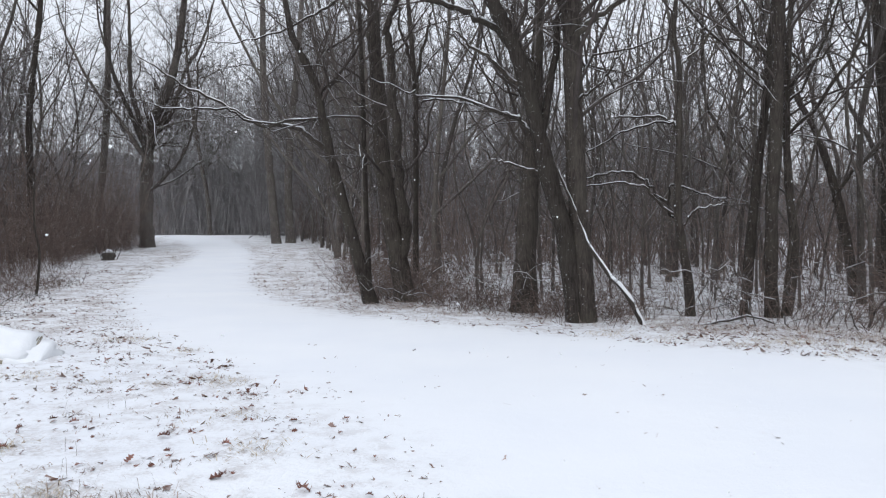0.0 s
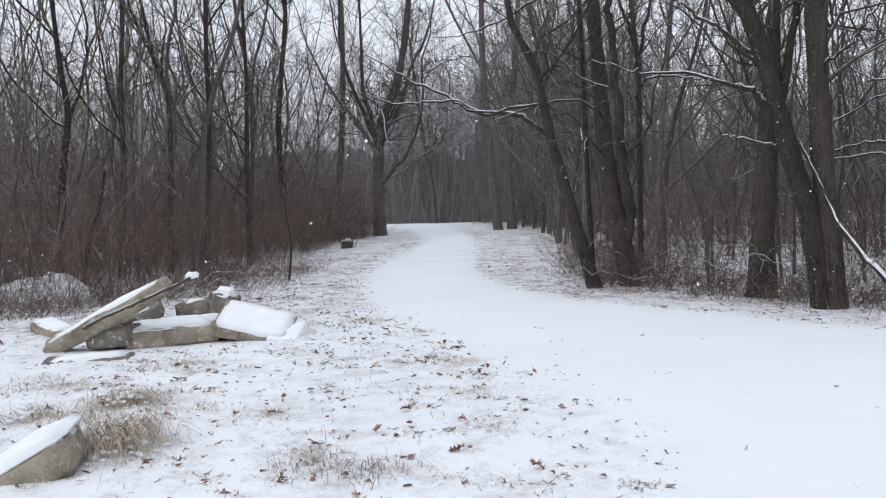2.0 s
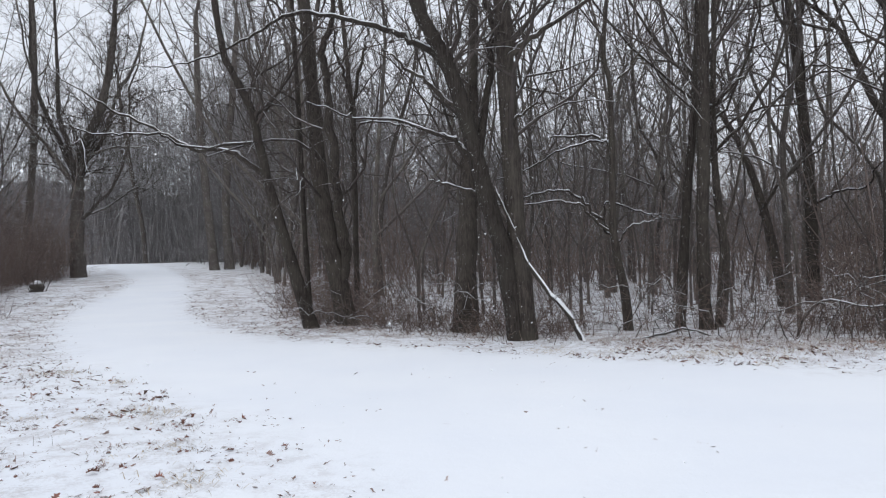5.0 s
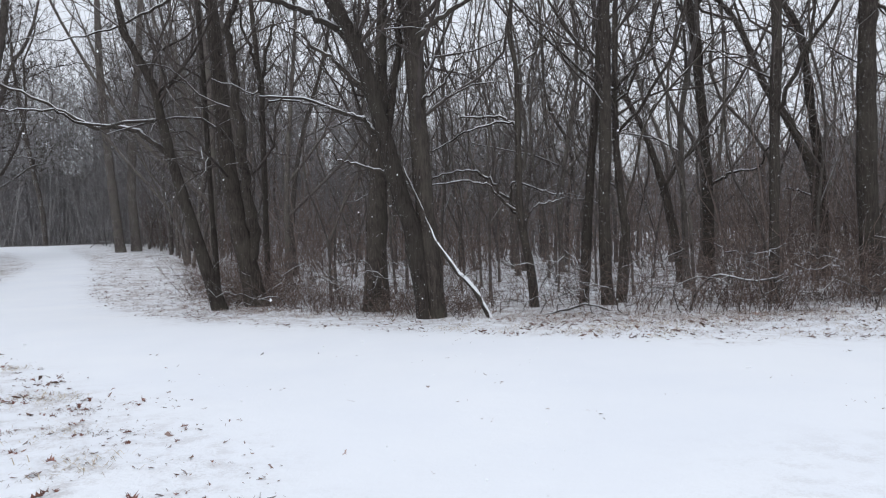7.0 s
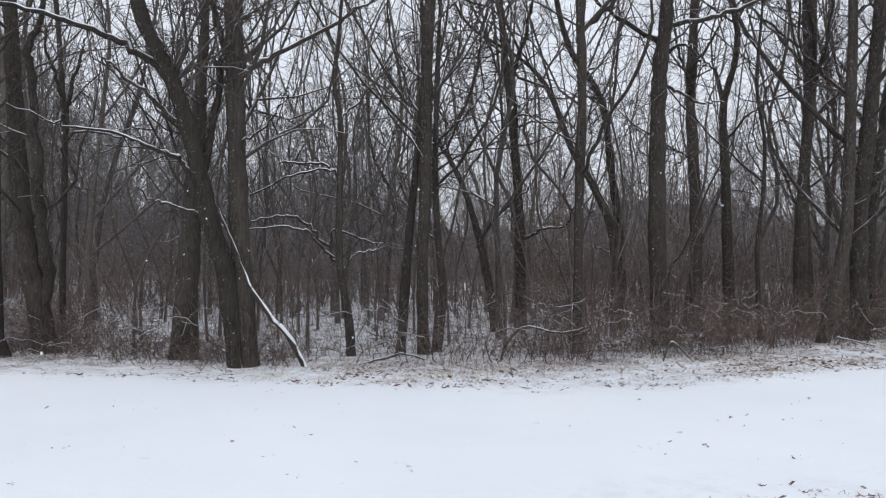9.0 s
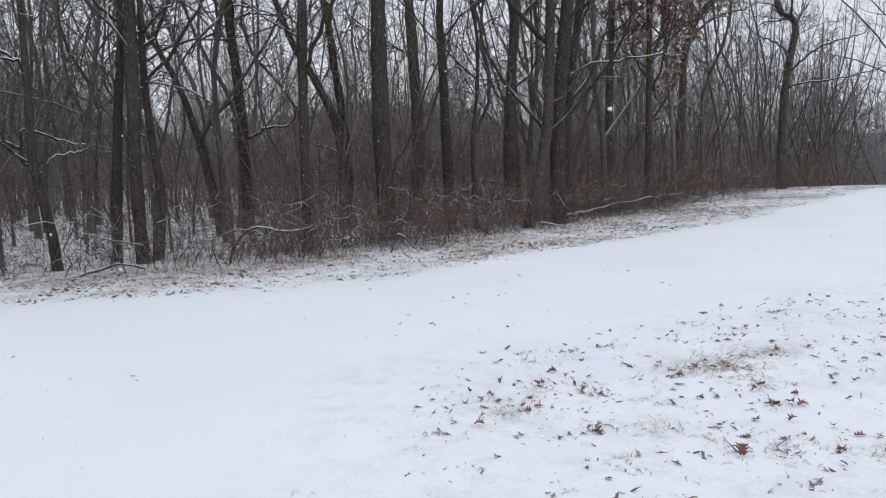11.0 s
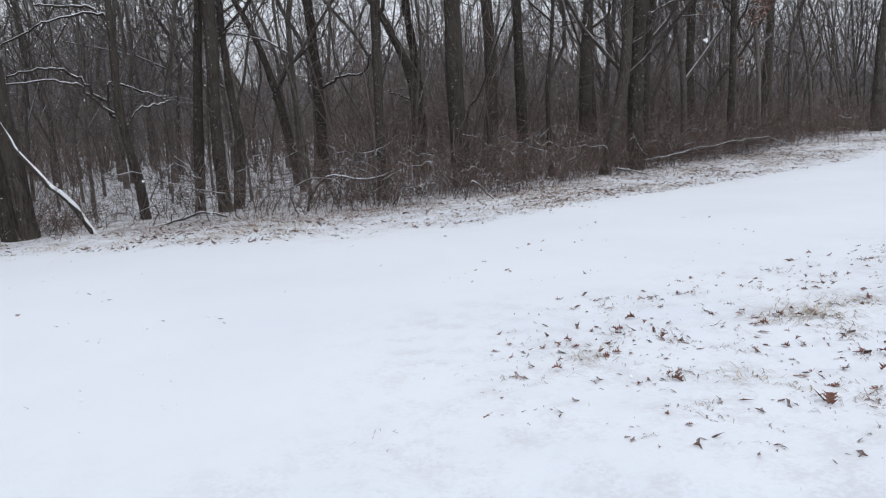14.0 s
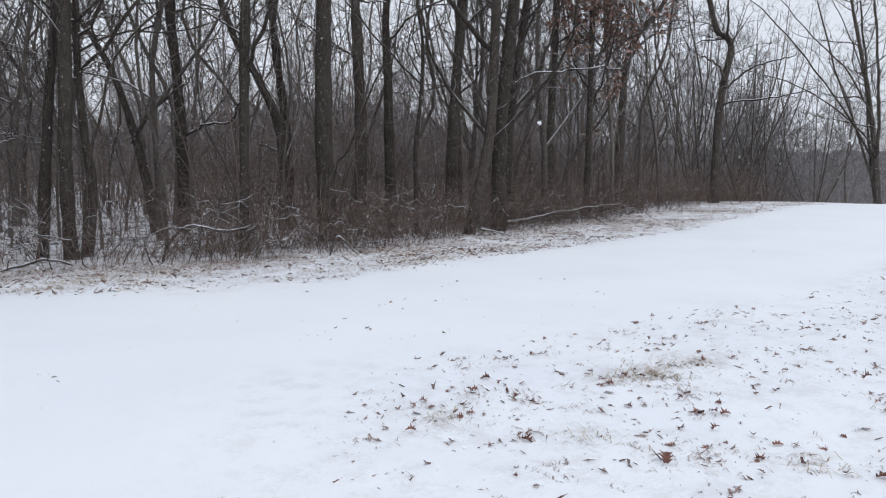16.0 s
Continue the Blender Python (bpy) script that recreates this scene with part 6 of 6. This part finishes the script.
def leaf_litter(name, label, spots, seed, size, most=4):
    """Small crumpled leaf scraps, far too many to count."""
    rng = np.random.default_rng(seed)
    v, t = [], []
    n = 0
    lobes = 7
    for x, y, _ in spots:
        knot = rng.uniform(0.02, 0.09)
        for _k in range(int(rng.integers(1, most))):
            px, py = x + rng.normal() * knot * 1.6, y + rng.normal() * knot
            s = size[0] + (size[1] - size[0]) * rng.random() ** 2
            c = np.array((px, py, float(gz(px, py)) + 0.12 * s))
            a = rng.uniform(0, 2 * math.pi)
            d = np.array((math.cos(a), math.sin(a), rng.normal() * 0.35))
            e = np.array((-math.sin(a), math.cos(a), rng.normal() * 0.45))
            w = rng.uniform(0.25, 0.6)
            fold = rng.uniform(0.1, 0.7) * s
            ang = np.arange(lobes) * (2 * math.pi / lobes) + rng.uniform(-0.2, 0.2, lobes)
            rad = np.where(np.arange(lobes) % 2 == 0, rng.uniform(0.6, 1.25, lobes), rng.uniform(0.12, 0.45, lobes)) * s
            ring = c + d * (np.cos(ang) * rad)[:, None] + e * (np.sin(ang) * rad * w)[:, None] + np.array((0, 0, 1.0)) * (np.abs(np.sin(ang)) * fold * w)[:, None]
            v.append(c[None])
            v.append(ring)
            t += [(n, n + 1 + k, n + 1 + (k + 1) % lobes) for k in range(lobes)]
            n += lobes + 1
    ob = new(name, mesh_from(name, np.concatenate(v), np.zeros((0, 4)), np.array(t)))
    ob.data.materials.append(M_LEAVES)
    return tagged(ob, label, "leaf litter", kind="stuff")


leaf_litter("leaf_litter", "knots of brown leaves caught in the grass", knots + 2 * TUSSOCKS, 70, (0.014, 0.05), 9)
leaf_litter("leaf_litter", "scattered scraps of brown leaves on the snowy verge", verge_spots(61, 470, 3.4, 16, 0, 50, -0.2, even=True) + verge_spots(68, 460, 6, 22, 0, 40, -0.1, even=True) + verge_spots(62, 320, 3.6, 14, -85, -44, 0.4, even=True), 63, (0.012, 0.05), 4)
leaf_litter("leaf_litter", "brown leaf litter along the edge of the wood", verge_spots(88, 420, 12, 44, -76, -44, 0.0, 60, 0.2, 1.0, -5.8) + verge_spots(64, 560, 9, 36, -74, 8, 0.1, 60, 0.4, 1.0, -2.6, True) + verge_spots(75, 320, 11, 32, -64, -18, 0.0, 60, -0.7, 1.0, -3.0) + verge_spots(69, 560, 13, 40, -76, -25, 0.1, 60, 0.5, 0.8, -2.4, True) + verge_spots(67, 800, 9, 34, -72, 8, 0.3, 60, 0.7, 1.0, -0.9, True) + verge_spots(65, 1900, 11, 46, 2, 48, 0.1, 60, 1.0, 1.0, -99.0, True), 66, (0.014, 0.06), 5)

leaf_litter("leaf_litter", "drifts of larger brown leaves on the verges", verge_spots(89, 640, 10, 42, -74, 4, 0.0, 60, 0.1, 1.0, -3.6) + verge_spots(91, 260, 12, 42, -74, -44, 0.0, 60, 0.1, 1.0, -6.0) + verge_spots(90, 330, 8, 30, 2, 42, 0.0), 92, (0.025, 0.075), 5)


def stray_leaves():
    rng = np.random.default_rng(71)
    spots = []
    while len(spots) < 70:
        r, a = rng.uniform(4, 13), radians(rng.uniform(-62, 12))
        x, y = -r * math.sin(a), r * math.cos(a)
        if float(look_up(TRACK_GRID, x, y)) < -0.2:
            spots.append((x, y, 1))
    leaf_litter("leaf_litter", "single leaf scraps strewn over the clean track", spots, 72, (0.010, 0.04), 4)


stray_leaves()


# ---- falling snow ----
def falling_snow():
    """Loose flakes in the air: ragged clumps near by, single ones further off."""
    rng = np.random.default_rng(81)
    v, t = [], []
    n = 0
    octa = np.array(((1, 0, 0), (-1, 0, 0), (0, 1, 0), (0, -1, 0), (0, 0, 1), (0, 0, -1)), float)
    tri = ((0, 2, 4), (2, 1, 4), (1, 3, 4), (3, 0, 4), (2, 0, 5), (1, 2, 5), (3, 1, 5), (0, 3, 5))
    for i in range(2200):
        r = rng.uniform(1.6, 4.0) if i < 40 else rng.uniform(2.6, 26)
        a = radians(rng.uniform(-85, 55))
        z = rng.uniform(0.3, 1.6 + 0.45 * r)
        c = np.array((-r * math.sin(a), r * math.cos(a), z))
        s = (0.0016 + 0.0052 * rng.random() ** 2.2) * (1 + r / 20)
        for _ in range(3 if i < 40 else 1):
            v.append(c + rng.normal(size=3) * s * 0.7 * (i < 40) + octa * s * rng.uniform(0.35, 1.3, (6, 1)))
            t += [(n + j, n + k, n + m) for j, k, m in tri]
            n += 6
    ob = new("falling_snow", mesh_from("falling_snow", np.concatenate(v), np.zeros((0, 4)), np.array(t)))
    ob.data.materials.append(M_FLAKE)
    tagged(ob, "snowflakes falling through the air", "snow", kind="stuff")


def distant_snowfall(count, near, far, az0, az1, high, seed):
    """The snowfall further off, so thick with small flakes that it pales the far trees."""
    rng = np.random.default_rng(seed)
    r = np.sqrt(rng.uniform(near ** 2, far ** 2, count))
    a = np.radians(rng.uniform(az0, az1, count))
    z = rng.uniform(0.4, 1.0, count) + rng.random(count) * high * r / far
    c = np.stack([-r * np.sin(a), r * np.cos(a), z + gz(-r * np.sin(a), r * np.cos(a))], -1)
    u = rng.normal(size=(count, 3, 3))
    u /= np.linalg.norm(u, axis=2, keepdims=True)
    tri = c[:, None, :] + u * rng.uniform(0.007, 0.013, (count, 1, 1))
    ob = new("falling_snow", mesh_from("falling_snow", tri.reshape(-1, 3), np.zeros((0, 4)), np.arange(count * 3).reshape(-1, 3)))
    ob.data.materials.append(M_FLAKE)
    tagged(ob, "fine distant snowfall drifting through the wood", "snow", kind="stuff")


falling_snow()
distant_snowfall(110000, 26, 68, 3, 26, 12, 82)
distant_snowfall(35000, 24, 58, 26, 58, 12, 83)
distant_snowfall(90000, 18, 54, -66, 3, 12, 84)
distant_snowfall(70000, 28, 76, -96, -56, 13, 85)
